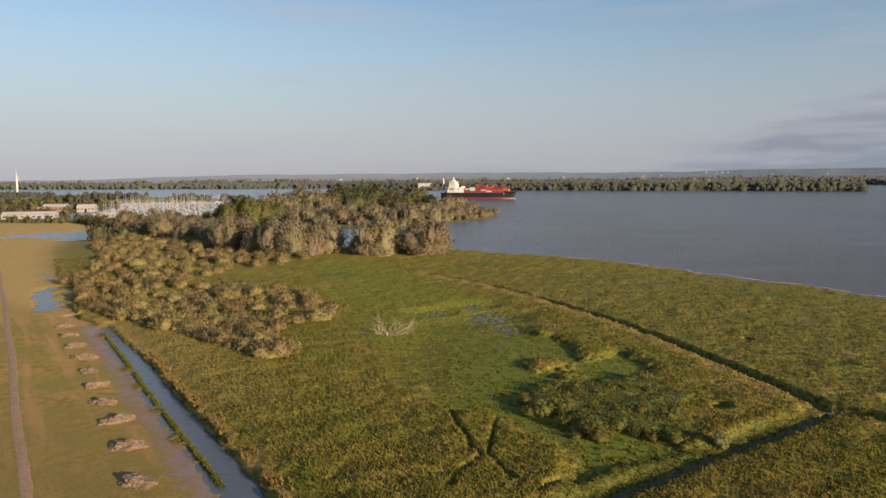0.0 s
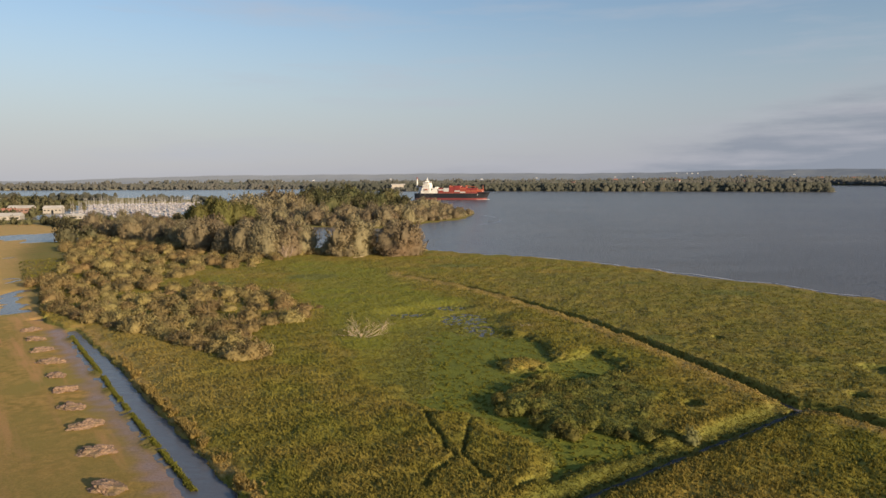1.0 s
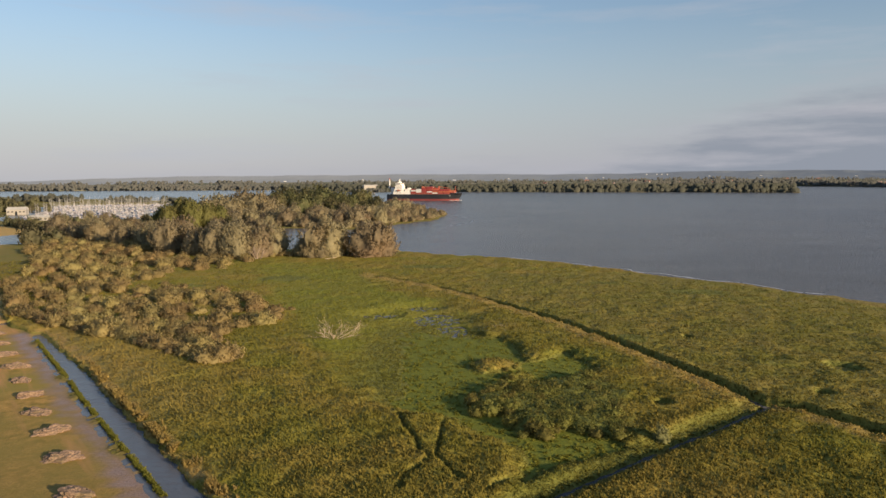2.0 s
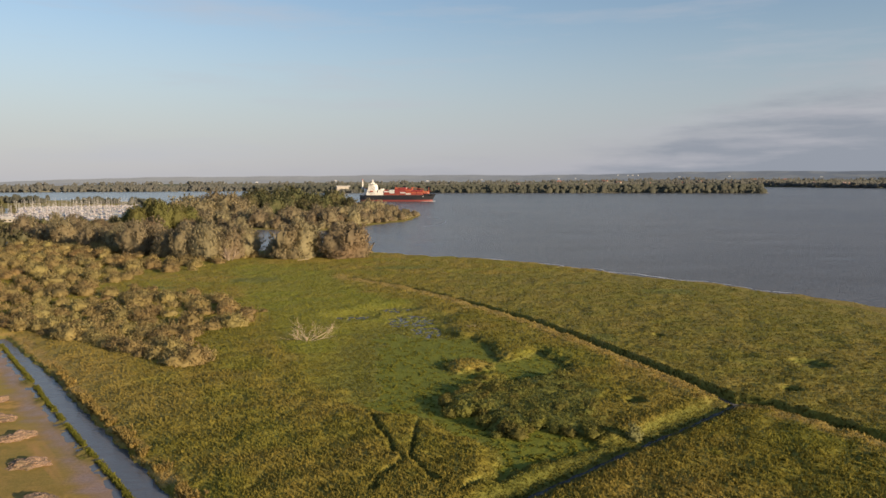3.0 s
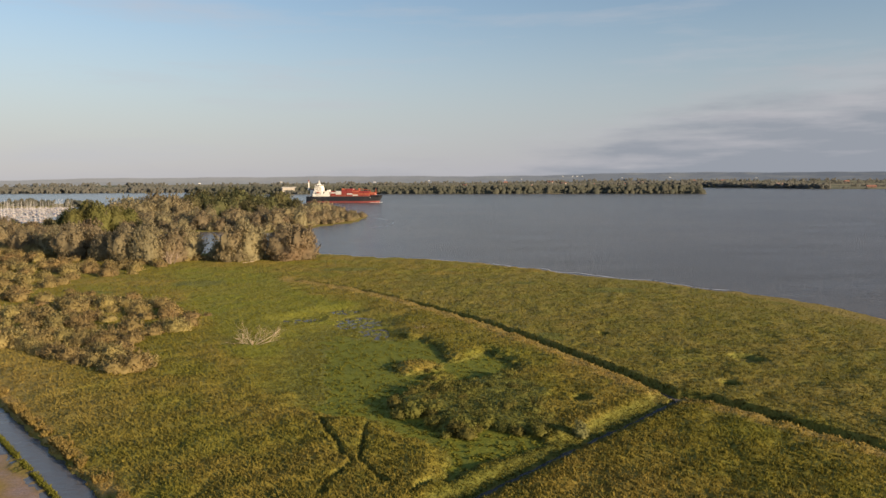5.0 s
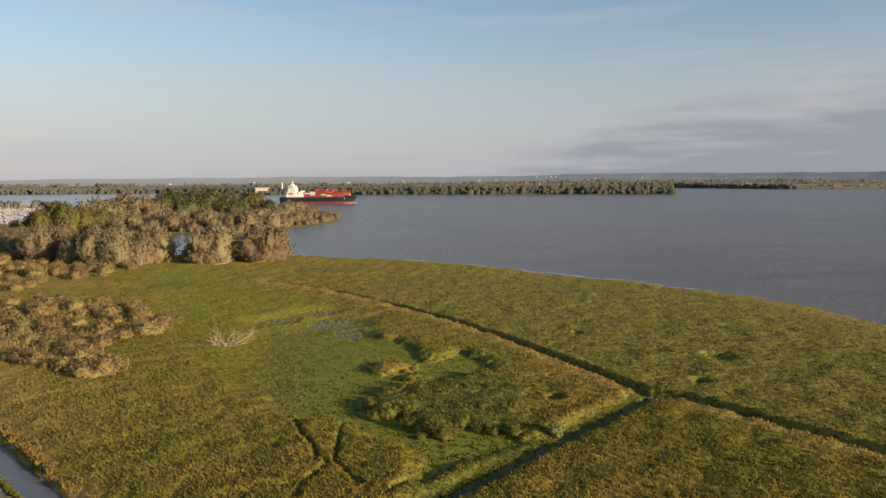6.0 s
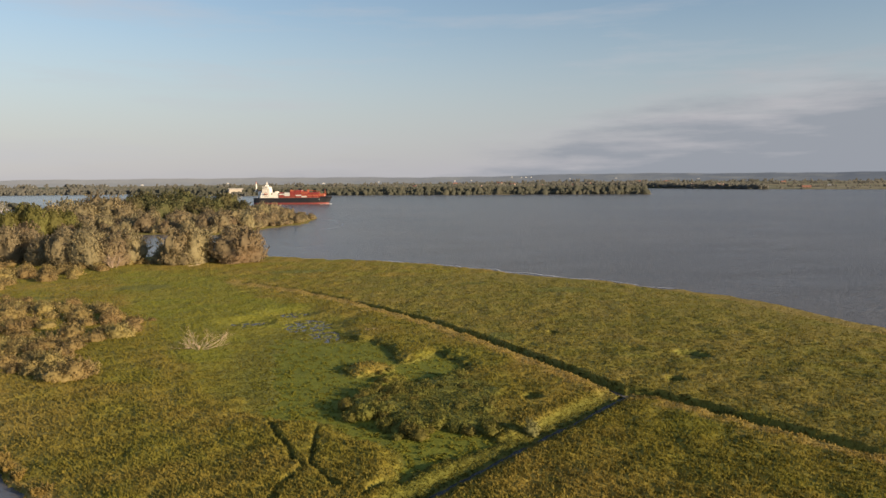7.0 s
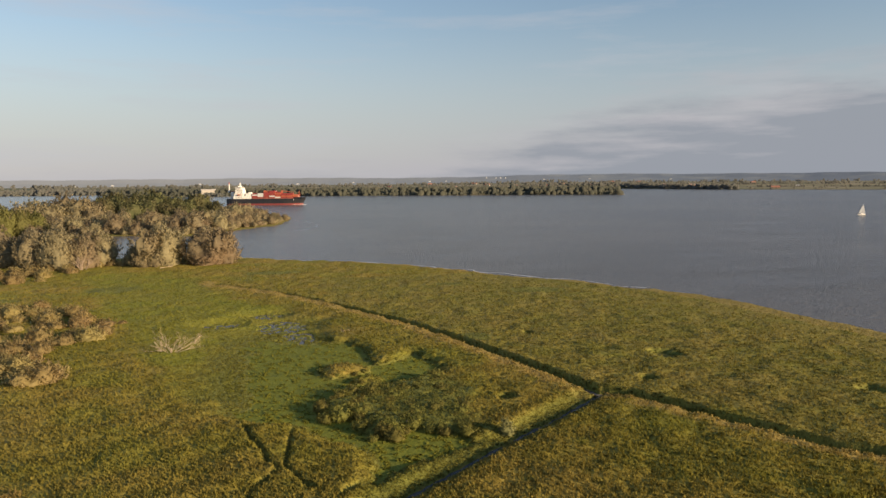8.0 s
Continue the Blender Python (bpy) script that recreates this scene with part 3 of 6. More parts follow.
def reed_top(X, Y):
    """How high the reeds stand over the bare ground, and their tints (lush, straw, thicket with dimmed brinks)."""
    z, shore, past, lush, mead, dry, canal, da, db = land_height(X, Y)
    edge = pool_edge(X, Y)
    trail = np.min([distance(t, X, Y) for t in TRAILS], 0) + wobble(X, Y, 5, 21) * 0.25
    hole = np.min([np.hypot((X - x) / q, (Y - y) / (q * 1.3)) for x, y, q in HOLES], 0) + wobble(X, Y, 6, 22) * 0.2
    side = signed(DITCH_A + [(400, 90), (400, 362)], X, Y)
    thick = step(signed(THICKET, X, Y) + wobble(X, Y, 9, 36), -1, 2)
    dark_patch = sum(step(1.2 - np.hypot((X - x) / a, (Y - y) / b) + 0.15 * wobble(X, Y, 8, 37), 0, 0.4) for x, y, a, b in DARK_PATCHES)
    free = open_side(X, Y)
    on = step(shore, 0.8, 2.4) * step(0.35 - past, 0, 0.25) * step(-edge + 4 * free * wobble(X, Y, 15, 66), -0.3 - 7 * free, 1.5 + 13 * free) * step(da / (0.25 + 0.75 * step(-(Y - 215), -50, 50)) + 2.5 * step(Y, 270, 330), 0.9, 1.7) * step(db, 0.75, 1.4) * step(canal, 2.2, 3.0)
    on = on * np.where(Y < 236, step(distance(STRIP, X, Y), 1.9, 3.0), 1)
    on = on * (0.45 + 0.55 * step(trail, 0.0, 0.9)) * step(z, -0.03, 0.04) * step(hole, 0.75, 1.5)
    west = step(-(X - 9 - 0.06 * (Y - 165)), -3, 5) * step(Y + 9 * wobble(X, Y, 14, 65), 152, 190)
    brink = step(signed(POOL, X, Y), -26, -1) * west
    soft = 0.4 * cushions(X, Y, 1.7, 51, 1.25, 0.5) + 0.6 * cushions(X, Y, 1.0, 55)
    lodged = 0.5 * cushions(X, Y, 1.4, 52, 2.0, -0.5) + 0.5 * cushions(X, Y, 1.0, 56, 1.5, -0.5)
    dark_patch = np.clip(dark_patch, 0, 1)
    big = cushions(X, Y, 5.5, 53, 1.3, 0.2)
    rough = np.where(side > 0, lodged, soft)
    h = 0.75 + np.where(side > 0, 0.62, 0.38) * rough + 0.18 * big + 0.18 * wobble(X, Y, 15, 24) + thick * 0.3 * cushions(X, Y, 2.7, 54, 1.3, 0.9)
    near_b = (X - 83) * 0.6 - (Y - 152) * 0.8
    h = h * (1 - np.where(near_b > 0, 0.8 * step(4.0 - db, 0, 3), 0.8 * step(6.5 - db, 0, 4)) * (X < 84))
    h = h + 0.2 * (side > 0) * step(5 - da, 0, 3) * (Y < 260) - 0.3 * (side < 0) * step(7 - da, 0, 4)
    h = h * np.maximum(free, 0.25 + 0.75 * step(-edge, 0.0, 4.5)) * (1 - 0.93 * soggy_ground(X, Y)) * (1 - 0.72 * brink) * (1 - 0.25 * mead) * (0.12 + 0.88 * step(canal, 2.3, 12.0)) * (1 - 0.8 * dry) * (1 - 0.35 * step(side, -1, 1) * step(60 - shore, 0, 40))
    green = np.clip(0.4 * step(6 - db, 0, 2) * (near_b < 0) + 0.7 * mead + 0.45 * step(wobble(X, Y, 40, 25), 0.1, 1.2) * (side < 0), 0, 1)
    straw = 1.2 * dry + 1.0 * step(6.8 - canal, 0, 2) * step(wobble(X, Y, 12, 26), -0.6, 0.3) + 0.45 * step(34 - canal, 0, 26) * step(Y, 130, 170) * (X < -20)
    straw = straw + 0.3 * (side > 0) * step(wobble(X, Y, 18, 38), -0.5, 0.9) * step(X, 20, 60) + 0.7 * step(9.0 - da + 2 * wobble(X, Y, 9, 39), 0, 5.0) * (side < 0) + 0.4 * step(4 - db, 0, 2) * (near_b > 0) + 0.25 * step(wobble(X, Y, 30, 27), 0.4, 1.3) * (side > 0)
    # the thicket's dark tint is also painted on brinks, against their sunlit brightness
    return z, np.maximum(h, 0.3 * rough * (1 - soggy_ground(X, Y))) * on, on, green, np.clip(straw, 0, 1) * (1 - dark_patch), np.clip(thick + dark_patch + 0.7 * step(6 - db, 0, 2) * (X < 84) * (near_b < 0) + 0.45 * (side > 0) * step(X, 20, 60) + 0.9 * (1 - step(on, 0.5, 1.0)), 0, 1)


def bed_slope(X, Y, d=0.5):
    """Upward normals of the reed bed's surface."""
    def top(x, y):
        got = reed_top(x, y)
        return got[0] + got[1]
    n = np.c_[(top(X - d, Y) - top(X + d, Y)) / (2 * d), (top(X, Y - d) - top(X, Y + d)) / (2 * d), np.ones(len(X))]
    return n / np.linalg.norm(n, axis=1)[:, None]


def reed_tints(ob, green, straw, thick, repeat=1):
    col = np.ones((len(green), 4), np.float32)
    col[:, 0], col[:, 1], col[:, 2] = green, straw, thick
    ob.data.color_attributes.new("tint", "FLOAT_COLOR", "POINT").data.foreach_set("color", np.repeat(col, repeat, 0).ravel())


def build_reeds():
    # the closed body of the reed bed, with tussocks, gaps and steep edges
    xs = np.r_[np.arange(-140, -36, 0.7), np.arange(-36, 112, 0.4), np.arange(112, 212, 0.7)]
    ys = np.r_[np.arange(88, 205, 0.4), np.arange(205, 330, 0.75), np.arange(330, 505, 1.3)]
    X, Y = np.meshgrid(xs, ys)
    z, h, on, green, straw, thick = reed_top(X, Y)
    seen = (on > 0.03) & (X > -40 - 0.75 * Y * 0.6) & (X < 0.4 * Y + 140) & (Y > 0.45 * X + 25)
    idx = np.arange(X.size).reshape(X.shape)
    quads = np.stack([idx[:-1, :-1], idx[:-1, 1:], idx[1:, 1:], idx[1:, :-1]], -1).reshape(-1, 4)
    quads = quads[seen.ravel()[quads].any(1)]
    used = np.unique(quads)
    back = np.zeros(X.size, np.int64)
    back[used] = np.arange(len(used))
    z = np.where(on > 0.03, z + h, z - 0.15)
    me = arrays_mesh("reed_bed", np.c_[X.ravel(), Y.ravel(), z.ravel()][used], back[quads], REED_BED, True)
    bed = tagged(new("reed_bed", me), "dense green and ochre reed and sedge on wet ground", "reeds", kind="stuff")
    reed_tints(bed, green.ravel()[used], straw.ravel()[used], thick.ravel()[used])
    # leaf sprays that break its surface
    rng = np.random.default_rng(11)
    pts, r = scatter(rng, 215000, 92, 520, -34, 52)
    X, Y = pts.T
    z, h, on, green, straw, thick = reed_top(X, Y)
    k = on > 0.12
    X, Y, r = X[k], Y[k], r[k]
    side = 1 - step(on[k], 0.3, 0.9)
    wide = np.clip(0.25 + 0.0014 * (r - 110), 0.24, 0.6) * rng.uniform(0.8, 1.3, len(X))
    high = np.clip(0.55 - 0.0005 * (r - 110), 0.36, 0.55) * rng.uniform(0.6, 1.3, len(X)) * np.clip(h[k], 0.75, 1.15)
    sprays = tufts("reed_leaves", np.c_[X, Y], (z + h)[k] - 0.12 - 0.15 * side, high * (1 + 0.6 * side) * (1 - 0.3 * thick[k]), wide * (1 + 0.5 * side), "long reed leaves leaning in the wind over the reed bed", "reeds", 12, 2, lie=bed_slope(X, Y))
    reed_tints(sprays, green[k], straw[k], thick[k], 8)
    # dense stems along every brink
    pts, r = scatter(rng, 90000, 92, 330, -26, 50)
    z, h, on, green, straw, thick = reed_top(pts[:, 0], pts[:, 1])
    k = (on > 0.08) & (on < 0.95)
    n = int(k.sum())
    brink = tufts("brink_reed", pts[k], z[k] + 0.6 * h[k], np.clip(0.5 * h[k] + 0.2, 0.25, 0.75) * rng.uniform(0.7, 1.25, n), rng.uniform(0.18, 0.32, n) * np.clip(r[k] / 140, 1, 2),
                  "upright reed stems along the edges of ditches and hollows", "reeds", 15, 3)
    reed_tints(brink, green[k] * 0.5, straw[k] * 0.6, rng.uniform(0.0, 0.6, n), 12)
    # and thickly round the hollow and its ditch
    pts = np.c_[rng.uniform(-8, 100, 90000), rng.uniform(96, 280, 90000)]
    z, h, on, green, straw, thick = reed_top(pts[:, 0], pts[:, 1])
    k = (on > 0.08) & (on < 0.97) & (h > 0.12) & ((pts[:, 0] > 14) | (pts[:, 1] < 160)) | (distance(DITCH_B, pts[:, 0], pts[:, 1]) < 9) & (on > 0.1)
    n = int(k.sum())
    fringe = tufts("brink_sedge", pts[k], z[k] + 0.75 * h[k] - 0.05, np.clip(0.35 * h[k] + 0.2, 0.2, 0.6) * rng.uniform(0.7, 1.25, n), rng.uniform(0.25, 0.45, n),
                   "short green sedge round a wet hollow and its ditch", "reeds", 16, 3, lie=bed_slope(pts[k, 0], pts[k, 1]) * 0.6 + np.array([0, 0, 0.4]))
    reed_tints(fringe, green[k] * 0.5, straw[k], rng.uniform(0.2, 0.9, n), 12)
    # short water plants in the hollows and a strip of green reed in the canal
    pts, r = scatter(rng, 40000, 110, 330, -14, 26)
    X, Y = pts.T
    z, shore, past, lush, mead, dry, canal, da, db = land_height(X, Y)
    k = (lush > 0.5) & (wobble(X, Y, 6, 31) + wobble(X, Y, 2.5, 32) > 0.2)
    n = int(k.sum())
    plants = tufts("water_plants", pts[k], z[k], rng.uniform(0.15, 0.4, n), rng.uniform(0.3, 0.6, n), "low bright green plants in a wet hollow", "water plants", 13, 4)
    reed_tints(plants, np.full(n, 0.85), np.zeros(n), np.zeros(n), 16)
    # dry straw-coloured clumps on the canal's bank
    u = rng.random(2600)
    c = np.array(CANAL)
    seg = np.r_[0, np.cumsum(np.hypot(*np.diff(c, axis=0).T))]
    off = 3.4 + rng.gamma(1.5, 0.45, len(u))
    X = np.interp(u * 0.75 * seg[-1], seg, c[:, 0]) + 0.84 * off
    Y = np.interp(u * 0.75 * seg[-1], seg, c[:, 1]) + 0.54 * off
    k = wobble(X, Y, 6, 35) + 0.5 * wobble(X, Y, 15, 34) > 0.25
    n = int(k.sum())
    z, h = reed_top(X[k], Y[k])[:2]
    dry = tufts("bank_reed", np.c_[X, Y][k], z + 0.7 * h, rng.uniform(0.8, 1.5, n), rng.uniform(0.4, 0.7, n), "dry straw-coloured reed clumps on the canal bank", "reeds", 17, 5)
    reed_tints(dry, np.zeros(n), rng.uniform(0.7, 1.0, n), np.zeros(n), 20)
    n = 4200
    i = rng.random(n)
    c = np.array(STRIP)
    seg = np.r_[0, np.cumsum(np.hypot(*np.diff(c, axis=0).T))]
    X, Y = np.interp(i * seg[-1], seg, c[:, 0]), np.interp(i * seg[-1], seg, c[:, 1])
    X, Y = X + rng.normal(0, 0.22, n), Y + rng.normal(0, 0.25, n)
    k = (wobble(X, Y, 9, 33) > -0.75) & (Y > 117)
    n = int(k.sum())
    strip = tufts("canal_reed", np.c_[X, Y][k], np.full(n, -0.1), rng.uniform(0.4, 0.8, n), rng.uniform(0.25, 0.4, n), "narrow strip of green reed standing in the canal", "reeds", 14, 4)
    reed_tints(strip, np.full(n, 0.8), np.zeros(n), np.zeros(n), 16)


build_reeds()


# ---- trees ----
def leaf_tones(me, tone):
    """Stores how pale each plume's leaves are, with any painted inner shade."""
    me.color_attributes.new("tone", "FLOAT_COLOR", "POINT").data.foreach_set("color", np.repeat(np.c_[tone], 4, 1).astype(np.float32).ravel())


def crown_mesh(name, mat, seed, high, wide, plumes, cards, size, lumps=0.2):
    """A crown down to the ground: upswept plumes of leaves all over an uneven dome, round a core darkened for inner
    shade.
    """
    rng = np.random.default_rng(seed)
    V, N, T = [], [], []
    up = np.array([0, 0, 1.0])
    waves = [(rng.normal(0, 2.1, 3), rng.uniform(0, 6.28), 0.30) for _ in range(6)] + [(rng.normal(0, 4.6, 3), rng.uniform(0, 6.28), 0.19) for _ in range(8)]
    belly = 0.26 * high

    def dome(d, k=1.0):
        """The crown's skin in the direction d, drawn in by the factor k."""
        swell = 1 - lumps * 0.6 + lumps * sum(a * np.sin(d @ w + o) for w, o, a in waves)
        p = d * (swell * k)[:, None] * [wide * 0.5, wide * 0.5, high - belly]
        p[:, :2] *= (1 + 0.9 * np.minimum(d[:, 2:], 0))
        p[:, 2] = np.where(d[:, 2] < 0, belly * (1 + d[:, 2] / 0.34), belly + p[:, 2])
        return p

    def facing(d, e=0.06):
        """Outward normals of the skin."""
        u = np.cross(d, [0.31, 0.17, 0.93])
        u /= np.linalg.norm(u, axis=1)[:, None] + 1e-9
        w = np.cross(d, u)
        n = np.cross(dome(d + e * u) - dome(d - e * u), dome(d + e * w) - dome(d - e * w))
        n *= np.sign(np.einsum("ij,ij->i", n, d))[:, None]
        return n / (np.linalg.norm(n, axis=1)[:, None] + 1e-9)

    golden = np.pi * (3 - np.sqrt(5))
    i = np.arange(plumes) + rng.uniform(-0.35, 0.35, plumes)
    dz = np.clip(1 - 1.3 * (i + 0.5) / plumes, -0.3, 1)
    flat = np.sqrt(1 - dz ** 2)
    D = np.c_[np.cos(i * golden) * flat, np.sin(i * golden) * flat, dz]
    reach = wide * np.sqrt(5.0 / plumes)
    for d, foot in zip(facing(D) * 0.75 + D * 0.25, dome(D, 0.93)):
        axis = d * rng.uniform(0.5, 0.95) + up * rng.uniform(0.4, 0.85) + rng.normal(0, 0.12, 3)
        axis /= np.linalg.norm(axis)
        long, fat = reach * rng.uniform(0.6, 1.25), reach * rng.uniform(0.28, 0.48)
        n = int(cards * rng.uniform(0.75, 1.3))
        s = rng.random((n, 1)) ** 0.85
        r = rng.normal(size=(n, 3))
        r -= (r @ axis)[:, None] * axis
        r /= np.linalg.norm(r, axis=1)[:, None] + 1e-9
        p = foot + axis * long * (s - 0.45) + r * fat * (1 - s) ** 0.55 * rng.uniform(0.6, 1.1, (n, 1))
        shade = d * 0.65 + r * 0.45 + axis * 0.35 * s + up * 0.1 + rng.normal(0, 0.1, (n, 3))
        shade[:, 2] = np.maximum(shade[:, 2], 0.1)
        shade /= np.linalg.norm(shade, axis=1)[:, None]
        u = np.cross(r, rng.normal(size=(n, 3)))
        u /= np.linalg.norm(u, axis=1)[:, None] + 1e-9
        w = np.cross(r, u) + 0.3 * rng.normal(size=(n, 1)) * r + 0.5 * up
        q = size * rng.uniform(0.55, 1.2, (n, 1))
        tri = np.stack([p - u * q * 0.5, p + u * q * 0.5, p + w * q], 1)
        tri[:, :, 2] = np.maximum(tri[:, :, 2], 0.05)
        flip = np.einsum("ij,ij->i", np.cross(tri[:, 1] - tri[:, 0], tri[:, 2] - tri[:, 0]), shade) < 0
        tri[flip] = tri[flip][:, ::-1]
        V.append(tri.reshape(-1, 3))
        N.append(np.repeat(shade, 3, 0))
        # random tone per plume; shade between plumes painted as darker leaves at the foot
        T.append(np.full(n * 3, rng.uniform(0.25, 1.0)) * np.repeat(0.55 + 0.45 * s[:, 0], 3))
    # the core of twigs and inner leaves that closes the crown
    rows, seg = 7, 12
    a = np.arange(seg) * 2 * np.pi / seg
    z = np.linspace(-0.3, 0.97, rows)
    G = np.concatenate([np.c_[np.cos(a) * np.sqrt(1 - q * q), np.sin(a) * np.sqrt(1 - q * q), np.full(seg, q)] for q in z])
    P = dome(G, 0.84)
    P[:, 2] = np.maximum(P[:, 2], 0.02)
    f = []
    for lev in range(rows - 1):
        for j in range(seg):
            k = (j + 1) % seg
            f += [lev * seg + j, lev * seg + k, (lev + 1) * seg + k, lev * seg + j, (lev + 1) * seg + k, (lev + 1) * seg + j]
    for j in range(1, seg - 1):
        f += [(rows - 1) * seg, (rows - 1) * seg + j, (rows - 1) * seg + j + 1]
    V.append(P[f])
    soft = facing(G)[f] * 0.8 + up * 0.3
    N.append(soft / np.linalg.norm(soft, axis=1)[:, None])
    # darkest tone throughout, the crown's inner shade as colour
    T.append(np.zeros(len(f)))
    V, N = np.concatenate(V), np.concatenate(N)
    me = arrays_mesh(name, V, np.arange(len(V)).reshape(-1, 3), mat, True)
    me.normals_split_custom_set_from_vertices(N.astype(np.float32))
    leaf_tones(me, np.concatenate(T))
    return me


def trunk_mesh(name, seed, high, wide, mat=BARK, stems=3):
    rng = random.Random(seed)
    bm = bmesh.new()
    for i in range(stems):
        a = rng.uniform(0, 6.28)
        foot = Vector((math.cos(a) * 0.3, math.sin(a) * 0.3, -0.4))
        fork = Vector((math.cos(a) * wide * 0.10, math.sin(a) * wide * 0.10, high * rng.uniform(0.3, 0.42)))
        rod(bm, foot, fork, high * 0.022, high * 0.014, 5)
        for j in range(3):
            b = a + rng.uniform(-1.2, 1.2)
            end = fork + Vector((math.cos(b) * wide * 0.2, math.sin(b) * wide * 0.2, high * rng.uniform(0.2, 0.4)))
            rod(bm, fork, end, high * 0.012, high * 0.003, 3)
    return bm_mesh(name, bm, mat)


def tree_kind(name, mat, seed, high, wide, plumes, cards, size, label, category, group, lumps=0.2):
    base = new(name)
    part("trunk", trunk_mesh("trunk", seed, high, wide), BARK, base)
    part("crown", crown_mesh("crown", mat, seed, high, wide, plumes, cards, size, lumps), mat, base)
    return tagged(base, label, category, group)


def ground_at(x, y):
    return float(land_height(np.array([x * 1.0]), np.array([y * 1.0]))[0][0])


def plant(kinds, spots, rng, lo=0.8, hi=1.2):
    """Sets each kind down at the first free spots, and copies of them at the rest."""
    for i, (x, y, s) in enumerate(spots):
        src = kinds[i % len(kinds)]
        k = s * rng.uniform(lo, hi)
        m = pose(x, y, max(ground_at(x, y), 0.0) - 0.1, 0, 0, rng.uniform(0, 360))
        if i < len(kinds):
            src.matrix_basis, ob = m, src
        else:
            ob = copy_thing(src, m)
        ob.scale = (k * rng.uniform(0.9, 1.1), k * rng.uniform(0.9, 1.1), k)


def fill(poly, gap, seed, size=None):
    """Spots over an outline, at least gap apart, in random order."""
    rng = random.Random(seed)
    xs, ys = [p[0] for p in poly], [p[1] for p in poly]
    out = []
    area = (max(xs) - min(xs)) * (max(ys) - min(ys))
    for _ in range(int(area / gap ** 2 * 6)):
        x, y = rng.uniform(min(xs), max(xs)), rng.uniform(min(ys), max(ys))
        if all((x - a) ** 2 + (y - b) ** 2 > gap * gap for a, b, _ in out):
            out.append((x, y, size(x, y, rng) if size else 1.0))
    arr = np.array([(a, b) for a, b, _ in out])
    ok = inside(poly, arr[:, 0], arr[:, 1])
    return [o for o, k in zip(out, ok) if k]


SHRUBS = [(-142, 277), (-104, 246), (-72, 219), (-52, 199), (-44, 197), (-42, 206), (-52, 222), (-48, 242), (-42, 258), (-42, 270), (-50, 300), (-64, 312), (-84, 318),
          (-112, 330), (-150, 350), (-190, 380), (-186, 350), (-160, 310)]
SHRUBS_BACK = [(-90, 405), (-110, 396), (-130, 388), (-150, 402), (-175, 398), (-205, 420), (-262, 540), (-262, 600), (-190, 565), (-130, 470), (-92, 455), (-84, 450)]
SHRUBS_MID = [(-122, 332), (-116, 384), (-150, 402), (-200, 418), (-190, 382), (-150, 352)]
GROVE = [(-78, 484), (-100, 464), (-140, 492), (-225, 590), (-300, 655), (-330, 740), (-215, 720), (-195, 640), (-130, 555), (-95, 515)]
PENINSULA = [(-170, 722), (-110, 768), (-42, 736), (4, 806), (46, 872), (76, 985), (74, 1060), (10, 1190), (-140, 1230), (-262, 1120), (-215, 880), (-190, 760)]
rng_t = random.Random(5)
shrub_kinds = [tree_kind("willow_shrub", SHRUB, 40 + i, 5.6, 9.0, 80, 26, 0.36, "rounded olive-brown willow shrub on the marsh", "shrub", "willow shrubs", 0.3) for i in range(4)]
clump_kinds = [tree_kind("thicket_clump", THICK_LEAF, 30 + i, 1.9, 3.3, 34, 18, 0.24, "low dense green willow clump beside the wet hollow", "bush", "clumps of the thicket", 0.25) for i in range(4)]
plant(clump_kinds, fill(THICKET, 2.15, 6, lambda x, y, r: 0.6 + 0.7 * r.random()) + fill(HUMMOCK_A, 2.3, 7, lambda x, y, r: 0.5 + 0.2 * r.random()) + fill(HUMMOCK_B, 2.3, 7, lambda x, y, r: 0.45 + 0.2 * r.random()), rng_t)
front = [(-142, 278), (-112, 256), (-104, 245), (-88, 232.5), (-71, 216), (-57, 203), (-46.5, 195)]
spots = []
for (x0, y0), (x1, y1) in zip(front, front[1:]):
    n = max(1, round(math.hypot(x1 - x0, y1 - y0) / 5.0))
    for i in range(n):
        spots.append((x0 + (x1 - x0) * i / n + rng_t.uniform(-1, 1), y0 + (y1 - y0) * i / n + 2.5 + rng_t.uniform(-1, 1.5), rng_t.uniform(0.6, 0.9)))
spots += fill(SHRUBS, 6.9, 1, lambda x, y, r: 0.65 + 0.4 * r.random()) + fill(SHRUBS_MID, 9.0, 9, lambda x, y, r: 0.7 + 0.4 * r.random()) + fill(SHRUBS_BACK, 10.0, 8, lambda x, y, r: 0.75 + 0.45 * r.random())
spots += [(-70, 474, 0.9), (-64, 470, 0.7), (-60, 476, 0.9), (-76, 470, 0.8), (-25, 464, 0.6), (-57, 466, 0.55), (-38, 277, 0.5), (-108, 352, 0.5), (-96, 340, 0.5), (-74, 322, 0.7)]
clear = [(-64, 262, 10, 8), (-120, 318, 9, 6)]
spots = [s for s in spots if all(((s[0] - a) / c) ** 2 + ((s[1] - b) / d) ** 2 > 1 for a, b, c, d in clear)]
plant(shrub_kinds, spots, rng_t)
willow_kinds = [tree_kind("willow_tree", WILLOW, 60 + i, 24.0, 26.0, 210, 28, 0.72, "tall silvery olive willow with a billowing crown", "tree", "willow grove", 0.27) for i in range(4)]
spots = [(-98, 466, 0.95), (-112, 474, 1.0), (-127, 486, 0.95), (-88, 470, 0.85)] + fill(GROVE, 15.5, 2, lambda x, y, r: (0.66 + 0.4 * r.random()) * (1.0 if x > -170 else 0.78))
